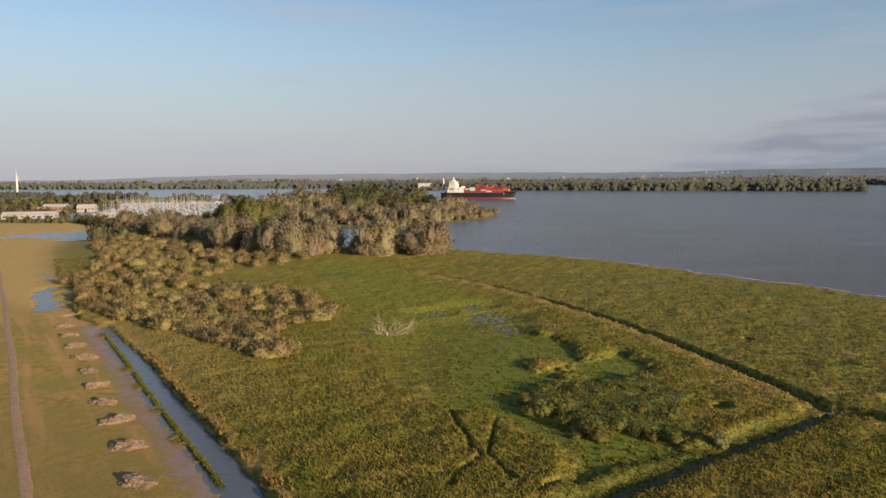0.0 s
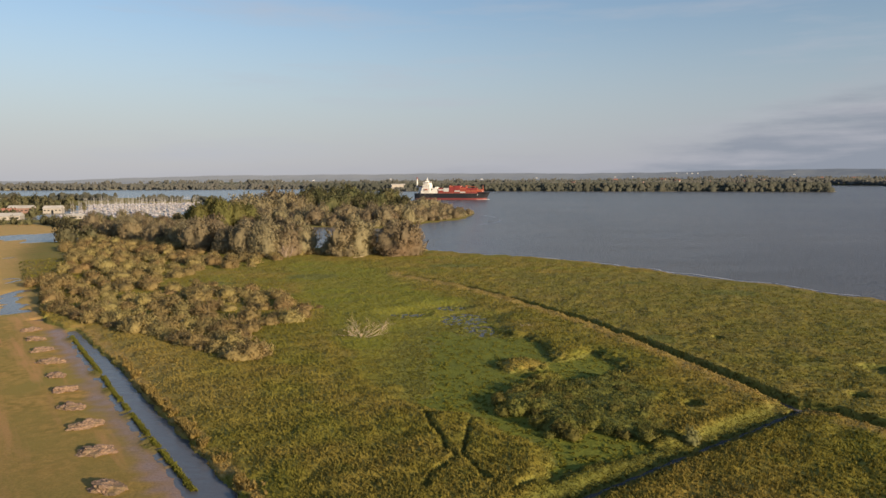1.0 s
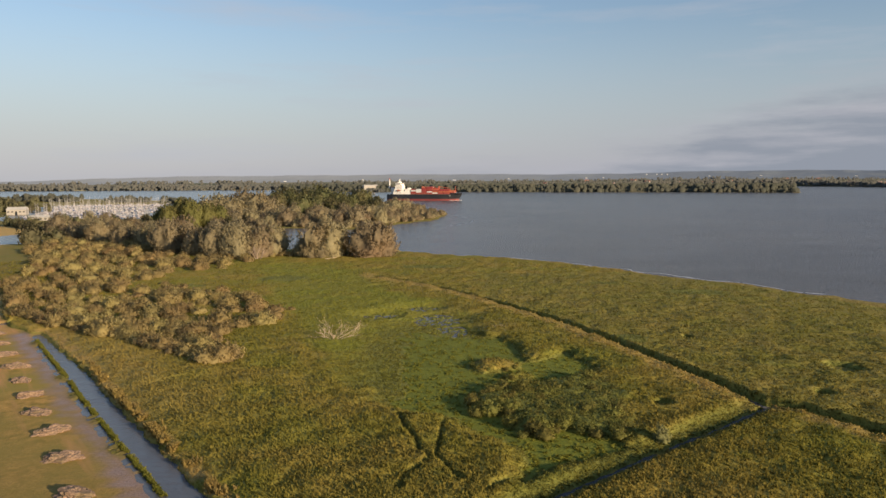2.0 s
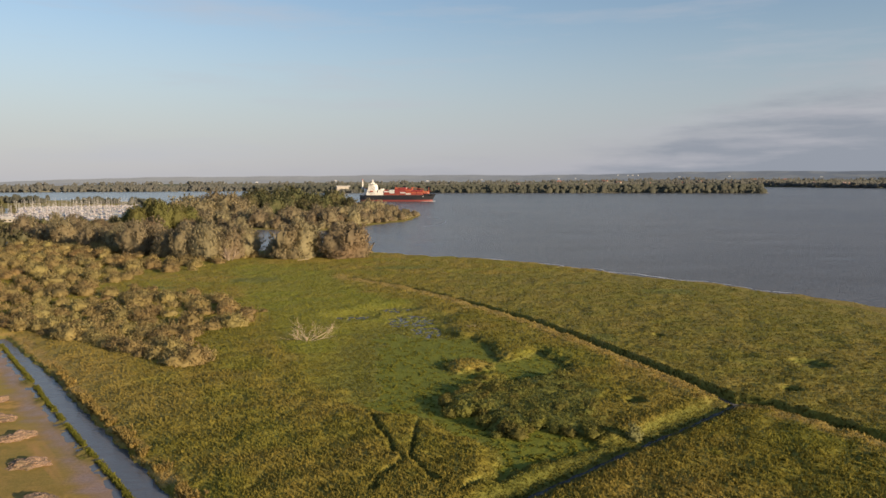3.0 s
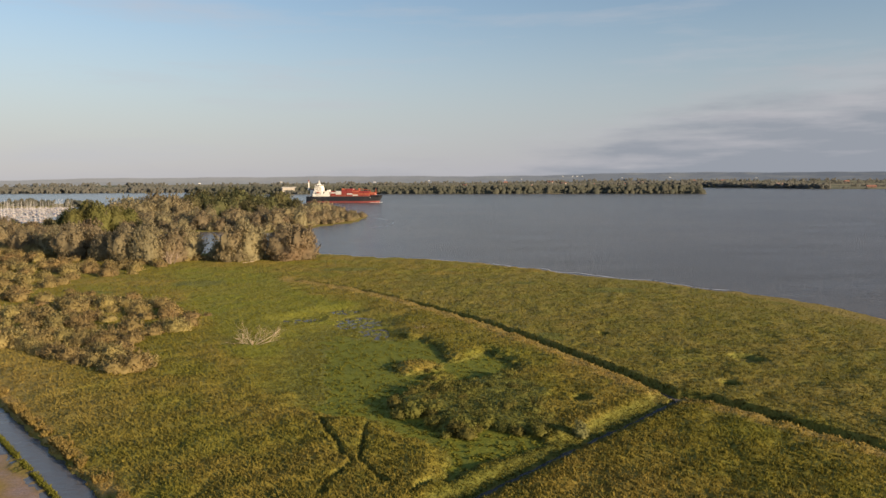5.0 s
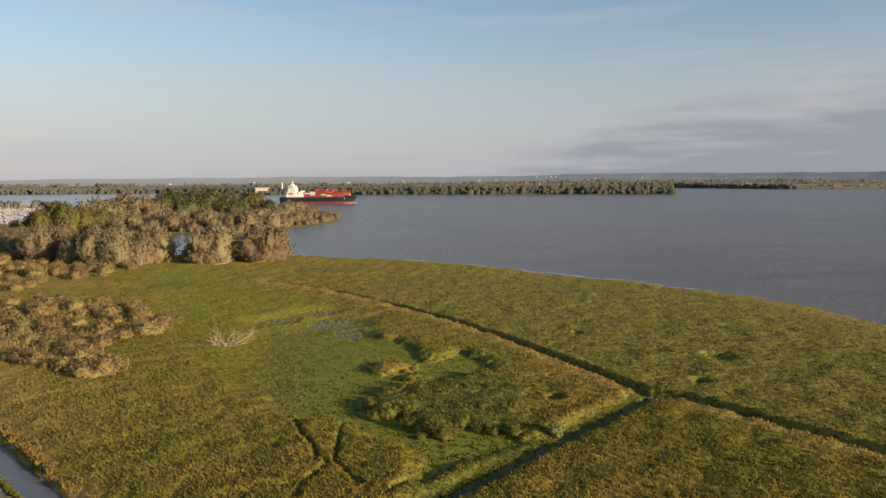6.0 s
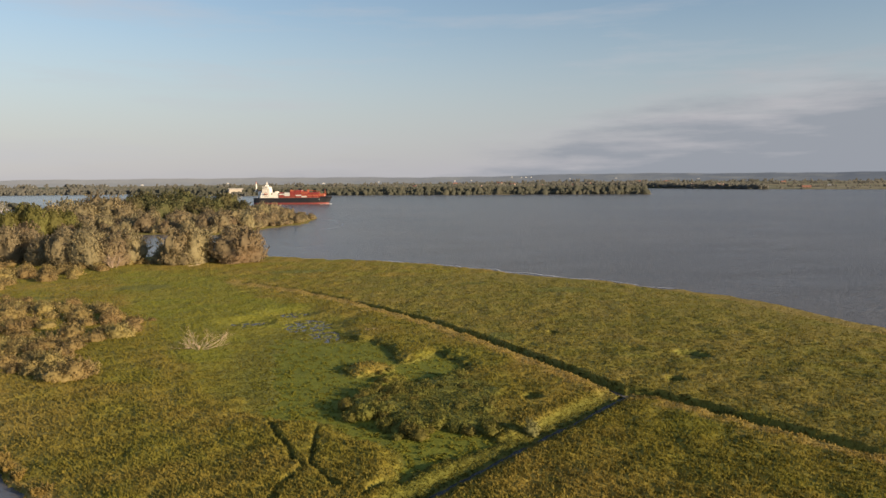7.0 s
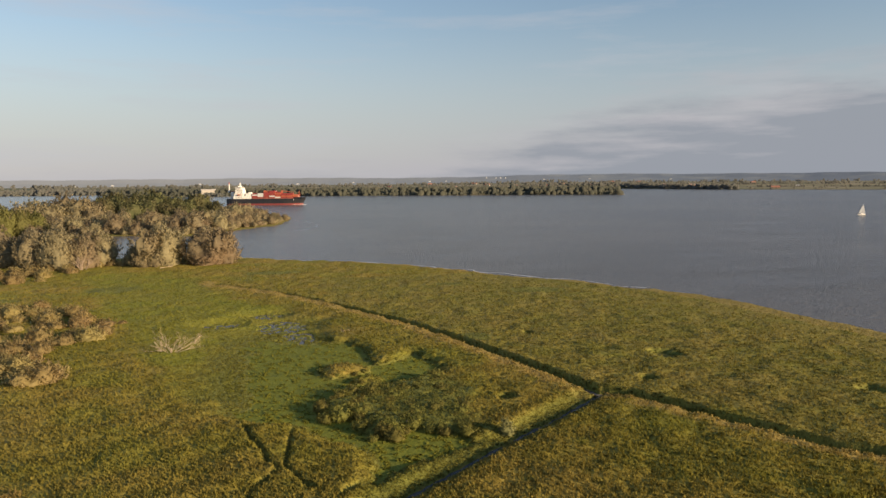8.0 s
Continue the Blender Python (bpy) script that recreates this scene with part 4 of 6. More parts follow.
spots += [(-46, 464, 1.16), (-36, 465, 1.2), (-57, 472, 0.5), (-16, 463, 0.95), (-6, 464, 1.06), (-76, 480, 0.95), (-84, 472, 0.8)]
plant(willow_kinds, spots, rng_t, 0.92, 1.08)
pen_kinds = [tree_kind("riverside_tree", WILLOW, 80 + i, 20.0, 19.0, 80, 22, 0.9, "broad olive-green tree on the wooded point", "tree", "trees of the point", 0.3) for i in range(4)]
dark_kinds = [tree_kind("riverside_tree", DARKGREEN, 86 + i, 20.0, 15.0, 80, 22, 0.9, "dark green broad tree on the wooded point", "tree", "trees of the point", 0.3) for i in range(3)]
spots = fill(PENINSULA, 15.0, 3, lambda x, y, r: (0.65 + 0.5 * r.random()) * (0.36 if x > 52 else 0.6 if y < 800 + 0.6 * x or x > 25 else 0.9))
back = [q for q in spots if q[1] > 960 and q[0] < 0 and rng_t.random() < 0.85 or rng_t.random() < 0.1]
plant(pen_kinds, [(x, y, s * (1.7 if x < -0.15 * y and y > 900 else 1.0)) for x, y, s in spots if (x, y, s) not in back], rng_t)
plant(dark_kinds, [(x, y, s * (1.9 if y > 960 and -0.155 * y < x < -0.045 * y else 1.5 if y > 960 and -0.045 * y <= x < -0.012 * y else 0.8)) for x, y, s in back], rng_t)
bank_kinds = [tree_kind("bank_shrub", WILLOW, 100 + i, 6.0, 9.5, 50, 18, 0.6, "low olive willow shrub along the bank of the point", "shrub", "shrubs on the bank", 0.3) for i in range(3)]
bank = [(x, y, s) for x, y, s in fill([(-160, 728), (-110, 772), (-42, 740), (2, 812), (46, 878), (76, 985), (76, 1050), (40, 1100), (24, 990), (20, 900), (-50, 790), (-115, 800), (-180, 750)], 7.0, 23, lambda x, y, r: 0.7 + 0.5 * r.random())]
plant(bank_kinds, bank, rng_t)
poplar_kinds = [tree_kind("poplar_tree", POPLAR, 90 + i, 25.0, 21.0, 150, 22, 0.85, "tall fresh-green poplar with a dense round crown", "tree", "poplars", 0.2) for i in range(2)]
plant(poplar_kinds, [(-238, 772, 1.05), (-226, 762, 1.12), (-214, 772, 1.2), (-202, 764, 1.18), (-190, 772, 1.15), (-180, 778, 1.0), (-220, 786, 1.15), (-197, 784, 1.15)], rng_t)


# ---- far shores ----
def field_material():
    """Far farmland: plots of different crops, by cells of some hundred metres, with grain inside each."""
    m, n, l = material("far_fields")
    out, b = add(n, "ShaderNodeOutputMaterial"), add(n, "ShaderNodeBsdfPrincipled", Roughness=0.95)
    b.inputs["Specular IOR Level"].default_value = 0.1
    pos = add(n, "ShaderNodeNewGeometry").outputs["Position"]
    mp = add(n, "ShaderNodeMapping", Rotation=(0, 0, radians(25)), Scale=(90.0, 260.0, 400.0))
    mp.vector_type = "TEXTURE"
    l.new(pos, mp.inputs[0])
    cell = add(n, "ShaderNodeTexVoronoi", Scale=1.0)
    l.new(mp.outputs[0], cell.inputs["Vector"])
    sp = add(n, "ShaderNodeSeparateColor")
    l.new(cell.outputs["Color"], sp.inputs[0])
    # crop colours, greyed a little to carry the distance haze
    col = ramp_mix(n, l, sp.outputs[0], (0.11, 0.125, 0.075), (0.34, 0.29, 0.20))
    col = ramp_mix(n, l, 0.3, col, (0.16, 0.16, 0.09))
    col = ramp_mix(n, l, noise_fac(n, l, pos, 0.02, 0.5, 0.8), col, (0.13, 0.12, 0.07))
    l.new(col, b.inputs["Base Color"])
    l.new(b.outputs[0], out.inputs[0])
    return m


FIELD = field_material()


def hill_top(az):
    """Height of the hills at that heading, in degrees clockwise from +y."""
    return float(np.interp(az, (-50, -29, -18, -5, 0, 8, 18, 26, 33, 40, 48, 75), (24, 32, 53, 64, 63, 60, 62, 71, 74, 69, 66, 62)) + 2.5 * np.sin(az * 0.31) + 1.5 * np.sin(az * 0.83 + 1) + np.sin(az * 2.3))


def far_height(x, y):
    """The far land rises gently from the river to the foot of the hills."""
    r = math.hypot(x, y)
    if r < 3300:
        return 1.0
    return 1.0 + 0.42 * hill_top(math.degrees(math.atan2(x, y))) * float(step(r, 3300, 4650)) ** 1.5


def far_land():
    """Flat land beyond the river: from the far bank outwards, and the long island before it."""
    bank = [(-9000, 4600), (-2300, 3600), (-1350, 3420), (-900, 3350), (-300, 3300), (300, 3350), (1000, 3450), (1700, 3480), (1960, 3290), (2060, 2800), (2115, 2600),
            (2450, 2210), (3500, 1500), (9000, 700)]
    isle = [(-420, 2840), (-60, 2676), (234, 2564), (594, 2400), (911, 2256), (1215, 2086), (1232, 2078)]
    V, F = [], []
    fine_bank = []
    for (x0, y0), (x1, y1) in zip(bank, bank[1:]):
        n = max(1, int(math.hypot(x1 - x0, y1 - y0) / 250)) if max(abs(x0), abs(x1)) < 4000 else 1
        fine_bank += [(x0 + (x1 - x0) * i / n, y0 + (y1 - y0) * i / n) for i in range(n)]
    fine_bank.append(bank[-1])
    for x, y in fine_bank:
        r0 = math.hypot(x, y)
        far = max(4660, r0 + 300)
        V.append((x, y, -1.0))
        for i in range(7):
            k = (r0 + (far - r0) * i / 6) / r0
            V.append((x * k, y * k, far_height(x * k, y * k)))
    for i in range(len(fine_bank) - 1):
        for j in range(7):
            q = i * 8 + j
            F.append((q, q + 8, q + 9, q + 1))
    o = len(V)
    for i, (x, y) in enumerate(isle):
        k = 1 + 150 * min(1, (len(isle) - 1 - i) * 0.6 + 0.15) / math.hypot(x, y)
        V += [(x, y, -1.0), (x, y, 0.9), (x * k, y * k, 1.3), (x * k, y * k, -1.0)]
        if i:
            for j in range(3):
                q = o + (i - 1) * 4 + j
                F.append((q, q + 4, q + 5, q + 1))
    return tagged(new("far_shore", arrays_mesh("far_shore", V, F, FIELD)), "low far river shore and island with fields", "ground", kind="structure")


far_land()


def woods(name, rows, seed, label, mat=DARKWOOD):
    """Far woodland in one mesh: for each belt its line, depth, spacing and tree height."""
    rng = np.random.default_rng(seed)
    bm = bmesh.new()
    bmesh.ops.create_icosphere(bm, subdivisions=1, radius=1.0)
    base_v = np.array([v.co[:] for v in bm.verts])
    base_f = np.array([[v.index for v in f.verts] for f in bm.faces])
    bm.free()
    V, F, T, n = [], [], [], 0
    for line, depth, gap, high in rows:
        c = np.array(line, float)
        seg = np.r_[0, np.cumsum(np.hypot(*np.diff(c, axis=0).T))]
        for _ in range(int(seg[-1] * depth / gap ** 2) + 2):
            s = rng.uniform(0, seg[-1])
            x, y = np.interp(s, seg, c[:, 0]), np.interp(s, seg, c[:, 1])
            y += rng.uniform(0, depth)
            h = high * rng.uniform(0.6, 1.15)
            foot = far_height(x, y)
            for k in range(6):
                rad = h * rng.uniform(0.17, 0.27) * (1.25 if k < 2 else 1.0)
                o = rng.normal(0, h * (0.42, 0.42, 0.36, 0.3, 0.22, 0.14)[k], 2)
                zc = h * (0.14, 0.24, 0.38, 0.5, 0.62, 0.74)[k]
                v = base_v * (rad, rad, rad * 1.1) * rng.uniform(0.86, 1.14, (len(base_v), 1)) + (x + o[0], y + o[1], zc + foot)
                T.append(rng.random())
                V.append(v)
                F.append(base_f + n)
                n += len(base_v)
    me = arrays_mesh(name, np.concatenate(V), np.concatenate(F), mat, True)
    own = np.tile(base_v, (n // len(base_v), 1)) * 0.25 + np.array([0, -0.32, 0.4])
    leaf_tones(me, np.repeat(T, len(base_v)))
    me.normals_split_custom_set_from_vertices((own / np.linalg.norm(own, axis=1)[:, None]).astype(np.float32))
    return tagged(new(name, me), label, "woodland", kind="stuff")


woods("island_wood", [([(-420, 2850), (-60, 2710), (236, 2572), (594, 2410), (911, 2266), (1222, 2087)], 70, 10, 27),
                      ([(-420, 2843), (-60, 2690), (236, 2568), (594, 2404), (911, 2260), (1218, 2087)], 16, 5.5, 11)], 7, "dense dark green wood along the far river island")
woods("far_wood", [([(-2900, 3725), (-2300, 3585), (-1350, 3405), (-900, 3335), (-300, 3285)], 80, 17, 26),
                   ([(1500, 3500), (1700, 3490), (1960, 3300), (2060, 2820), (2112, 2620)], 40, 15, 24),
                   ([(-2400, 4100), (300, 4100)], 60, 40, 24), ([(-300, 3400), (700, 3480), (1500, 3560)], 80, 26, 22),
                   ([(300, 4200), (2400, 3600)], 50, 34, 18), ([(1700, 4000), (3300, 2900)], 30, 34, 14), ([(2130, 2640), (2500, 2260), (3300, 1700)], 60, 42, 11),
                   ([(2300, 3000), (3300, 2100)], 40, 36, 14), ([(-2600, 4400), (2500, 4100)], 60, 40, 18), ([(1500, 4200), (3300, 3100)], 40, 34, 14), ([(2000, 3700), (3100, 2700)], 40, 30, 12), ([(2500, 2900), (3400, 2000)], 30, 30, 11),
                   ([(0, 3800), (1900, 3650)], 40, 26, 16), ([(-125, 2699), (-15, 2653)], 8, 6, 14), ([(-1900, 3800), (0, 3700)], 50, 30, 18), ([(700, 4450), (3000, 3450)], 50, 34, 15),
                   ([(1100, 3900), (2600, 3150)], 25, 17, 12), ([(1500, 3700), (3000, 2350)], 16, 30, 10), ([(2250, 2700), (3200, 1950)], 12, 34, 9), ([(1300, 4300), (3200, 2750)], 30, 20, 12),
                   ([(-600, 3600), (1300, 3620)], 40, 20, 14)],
      8, "woods and hedgerows on the far shore, greyed by haze", FARWOOD)

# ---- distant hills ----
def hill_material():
    """Far wooded hills: slopes coloured bluish for haze, with paler clearings, darker towards the east."""
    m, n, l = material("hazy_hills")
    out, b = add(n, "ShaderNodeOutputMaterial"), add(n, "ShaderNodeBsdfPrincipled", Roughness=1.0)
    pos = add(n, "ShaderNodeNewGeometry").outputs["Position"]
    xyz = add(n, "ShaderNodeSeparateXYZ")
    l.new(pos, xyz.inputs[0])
    # distance haze is put into the base colour, thinning towards the east
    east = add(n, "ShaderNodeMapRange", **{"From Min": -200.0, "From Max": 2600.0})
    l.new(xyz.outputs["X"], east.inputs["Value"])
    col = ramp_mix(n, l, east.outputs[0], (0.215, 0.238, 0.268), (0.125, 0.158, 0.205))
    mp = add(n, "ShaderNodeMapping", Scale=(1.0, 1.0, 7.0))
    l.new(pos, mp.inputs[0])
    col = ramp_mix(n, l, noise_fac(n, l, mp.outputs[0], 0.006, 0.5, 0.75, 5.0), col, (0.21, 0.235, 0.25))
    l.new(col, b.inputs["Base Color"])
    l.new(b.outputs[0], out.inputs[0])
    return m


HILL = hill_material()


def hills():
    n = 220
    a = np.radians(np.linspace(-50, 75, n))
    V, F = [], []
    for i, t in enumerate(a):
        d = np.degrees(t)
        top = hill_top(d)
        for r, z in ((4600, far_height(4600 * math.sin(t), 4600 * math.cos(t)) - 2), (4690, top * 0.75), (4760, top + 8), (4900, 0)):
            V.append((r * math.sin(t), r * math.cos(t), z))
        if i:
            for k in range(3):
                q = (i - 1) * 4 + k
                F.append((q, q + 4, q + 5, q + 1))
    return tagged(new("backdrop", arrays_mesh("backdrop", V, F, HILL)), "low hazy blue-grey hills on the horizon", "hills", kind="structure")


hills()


# ---- pasture: track, earth heaps ----
EARTH = surface("dry_earth", (0.18, 0.12, 0.075), (0.29, 0.195, 0.13), 1.2, 0.95, bump=0.6, third=(0.17, 0.125, 0.065))
TRACK_SOIL = surface("track_soil", (0.31, 0.19, 0.11), (0.40, 0.25, 0.15), 0.8, 0.95, bump=0.4, third=(0.26, 0.2, 0.09))


def build_track():
    """A worn farm track: two wheel ruts and a grassy middle, laid over the pasture."""
    c = np.array(TRACK, float)
    seg = np.r_[0, np.cumsum(np.hypot(*np.diff(c, axis=0).T))]
    s = np.arange(0, seg[-1], 2.0)
    x, y = np.interp(s, seg, c[:, 0]) + 0.3 * np.sin(s * 0.06), np.interp(s, seg, c[:, 1])
    tx, ty = np.gradient(x), np.gradient(y)
    n = np.hypot(tx, ty)
    nx, ny = ty / n, -tx / n
    offs, lift = np.array([-1.05, -0.85, -0.55, -0.25, 0.25, 0.55, 0.85, 1.05]), np.array([-0.1, 0.05, 0.02, 0.07, 0.07, 0.02, 0.05, -0.1])
    wob = 1 + 0.14 * np.sin(s * 0.9) * np.sin(s * 0.23 + 1)
    X, Y = x[:, None] + nx[:, None] * offs * wob[:, None], y[:, None] + ny[:, None] * offs * wob[:, None]
    z = land_height(x, y)[0].max() + lift[None, :] + 0 * X
    k = len(offs)
    idx = np.arange(len(s) * k).reshape(-1, k)
    f = np.stack([idx[:-1, :-1], idx[:-1, 1:], idx[1:, 1:], idx[1:, :-1]], -1).reshape(-1, 4)
    tagged(new("track", arrays_mesh("track", np.stack([X, Y, z], -1).reshape(-1, 3), f, TRACK_SOIL, True)), "worn reddish-brown farm track across the pasture", "track", kind="structure")


build_track()


def heap_mesh(seed):
    rng = random.Random(seed)
    bm = bmesh.new()
    bmesh.ops.create_icosphere(bm, subdivisions=4, radius=1.0)
    o = Vector((rng.uniform(0, 50), rng.uniform(0, 50), 0))
    for v in bm.verts:
        n = noise.noise(v.co * 1.7 + o) * 0.35 + noise.noise(v.co * 4.5 + o) * 0.24 + noise.noise(v.co * 11 + o) * 0.16
        v.co = Vector((v.co.x * 3.0, v.co.y * 2.1, max(v.co.z, -0.15) * 1.15)) * (1 + n)
    return bm_mesh("earth_mound", bm, EARTH)


heap_kinds = [heap_mesh(i) for i in range(4)]
HEAPS = [(-52, 117.5, 1.0), (-61, 134, 0.98), (-69.5, 149, 0.92), (-78, 161.5, 0.9), (-86.5, 175, 0.9), (-95, 188.5, 0.85), (-103.5, 203, 0.95), (-113, 217.5, 0.9), (-123, 232.5, 0.9), (-132, 247, 0.9)]
for i, (x, y, k) in enumerate(HEAPS):
    heap = tagged(new("earth_mound", heap_kinds[i % 4]), "low lumpy mound of dry brown earth on the pasture", "mound", "earth mounds in a row")
    heap.matrix_basis = pose(x, y, ground_at(x, y) - 0.02, 0, 0, 18 * ((i * 2) % 5) - 30) @ Matrix.Diagonal((k * 1.15, k * 1.05, k * 1.1, 1))


# ---- dead trees, log, single bushes ----
def branching(bm, foot, way, length, radius, depth, rng, spread_by=0.7):
    end = foot + way * length
    rod(bm, foot, end, radius, radius * 0.6, 6)
    if depth == 0:
        return
    for i in range(3 if depth > 1 else 2):
        turn = Vector((rng.gauss(0, spread_by), rng.gauss(0, spread_by), rng.gauss(0.1, 0.35)))
        branching(bm, foot + way * length * rng.uniform(0.55, 1.0), (way + turn).normalized(), length * rng.uniform(0.5, 0.8), radius * 0.58, depth - 1, rng, spread_by)


def dead_tree(x, y, size, seed, label):
    rng = random.Random(seed)
    root = tagged(new("dead_tree"), label, "dead tree")
    root.matrix_basis = pose(x, y, ground_at(x, y) - 0.2)
    bm = bmesh.new()
    rod(bm, (0, 0, -0.3), (0.1, 0, 0.9 * size / 5), 0.26, 0.22, 8)
    part("trunk", bm, DEADWOOD, root)
    for i in range(11):
        a = i * 6.283 / 11 + rng.uniform(-0.3, 0.3)
        bm = bmesh.new()
        way = Vector((math.cos(a) * 1.3, math.sin(a) * 0.9, rng.uniform(0.15, 1.3))).normalized()
        branching(bm, Vector((math.cos(a) * 0.2, 0, 0.35)), way, size * rng.uniform(0.25, 0.5), 0.078, 3, rng, 0.6)
        part("limb", bm, DEADWOOD, root)


dead_tree(-18, 226, 12.5, 3, "bare bleached dead tree spreading over the wet meadow")
dead_tree(36, 238, 3.0, 5, "small bare grey dead tree beside the pool")


def fallen_log(x, y, turn):
    log = tagged(new("fallen_log"), "pale fallen trunk with broken limbs lying before the willows", "log")
    log.matrix_basis = pose(x, y, ground_at(x, y) + 0.2, 0, 0, turn)
    bm = bmesh.new()
    rod(bm, (-3.5, 0, 0.5), (0.5, 0.3, 0.7), 0.55, 0.42, 9)
    rod(bm, (0.5, 0.3, 0.7), (3.5, -0.2, 1.3), 0.42, 0.2, 9)
    part("trunk", bm, DEADWOOD, log)
    for a, b in (((1.0, 0.2, 0.8), (2.6, 1.6, 1.6)), ((-1.0, 0.2, 0.6), (-0.2, -1.4, 1.2))):
        part("limb", rod(bmesh.new(), a, b, 0.2, 0.06, 6), DEADWOOD, log)


fallen_log(-37, 454, 20)


def fan_willow(x, y, turn, seed=8):
    """An old willow whose pale limbs fan out from the ground."""
    rng = random.Random(seed)
    tree = tagged(new("old_willow"), "old willow with pale bare limbs fanning out from the ground", "tree")
    tree.matrix_basis = pose(x, y, ground_at(x, y) - 0.2, 0, 0, turn)
    for i in range(9):
        a = rng.uniform(-1.1, 1.1)
        bm = bmesh.new()
        branching(bm, Vector((a * 0.6, 0, 0)), Vector((math.sin(a) * 0.7, rng.uniform(-0.25, 0.1), 1)).normalized(), 5.0, 0.2, 2, rng, 0.22)
        part("limb", bm, PALE_BARK, tree)


PALE_BARK = surface("pale_bark", (0.26, 0.19, 0.13), (0.36, 0.28, 0.2), 1.0, 0.9)
fan_willow(-82, 455, 0)
ASH_LEAF = foliage("grey_leaves", (0.18, 0.178, 0.07), (0.28, 0.265, 0.115), (0.25, 0.23, 0.10))
grey = tree_kind("ditch_bush", ASH_LEAF, 71, 3.7, 3.0, 45, 20, 0.25, "small silvery grey willow bush beside the ditch", "shrub", "", 0.35)
grey.matrix_basis = pose(52.0, 131.6, ground_at(52.0, 131.6))


# ---- container ship ----
def paint(name, c, worn, rough=0.5):
    return surface(name, c, tuple(v * 0.85 for v in c), 0.15, rough, bump=0.05, third=worn)


HULL_BLACK, HULL_RED = paint("hull_black", (0.02, 0.021, 0.026), (0.035, 0.03, 0.03)), paint("antifouling_red", (0.22, 0.05, 0.045), (0.18, 0.055, 0.045))
SHIP_WHITE, BOX_RED = paint("ship_white", (0.82, 0.79, 0.72), (0.72, 0.66, 0.56)), paint("container_red", (0.27, 0.045, 0.04), (0.22, 0.05, 0.042))
BOX_ORANGE, BOX_GREY = paint("container_orange", (0.42, 0.12, 0.06), (0.33, 0.11, 0.06)), paint("container_grey", (0.62, 0.62, 0.58), (0.5, 0.47, 0.42))
BOX_BROWN, DARK_GLASS = paint("container_brown", (0.26, 0.055, 0.04), (0.2, 0.06, 0.045)), surface("dark_glass", (0.015, 0.02, 0.025), (0.02, 0.025, 0.03), 1.0, 0.08, bump=0)
DECK_GREEN, STEEL = paint("deck_paint", (0.30, 0.11, 0.08), (0.24, 0.10, 0.08)), paint("grey_steel", (0.45, 0.45, 0.44), (0.36, 0.34, 0.32))


def hull_loft(z0, z1, length, beam, flare0, flare1, bow0, bow1):
    """A closed piece of hull between two heights, pointed at the bow and rounded at the stern."""
    bm = bmesh.new()
    rings = []
    for z, fl, bow in ((z0, flare0, bow0), ((z0 + z1) / 2, (flare0 + flare1) / 2, (bow0 + bow1) / 2), (z1, flare1, bow1)):
        pts = []
        for i in range(25):
            u = i / 24
            w = beam / 2 * min(1, (u / 0.09 + 0.25) ** 0.5 if u < 0.07 else 1) * (1 if u < 0.72 else (1 - ((u - 0.72) / 0.28) ** 2.0) ** (0.8 / fl))
            pts.append((u * (length + bow), w))
        ring = [bm.verts.new((x, -w, z)) for x, w in pts] + [bm.verts.new((x, w, z)) for x, w in reversed(pts[:-1])]
        rings.append(ring)
    for a, b in zip(rings, rings[1:]):
        for i in range(len(a)):
            j = (i + 1) % len(a)
            bm.faces.new((a[i], a[j], b[j], b[i]))
    bm.faces.new(rings[0][::-1])
    bm.faces.new(rings[-1])
    return bm


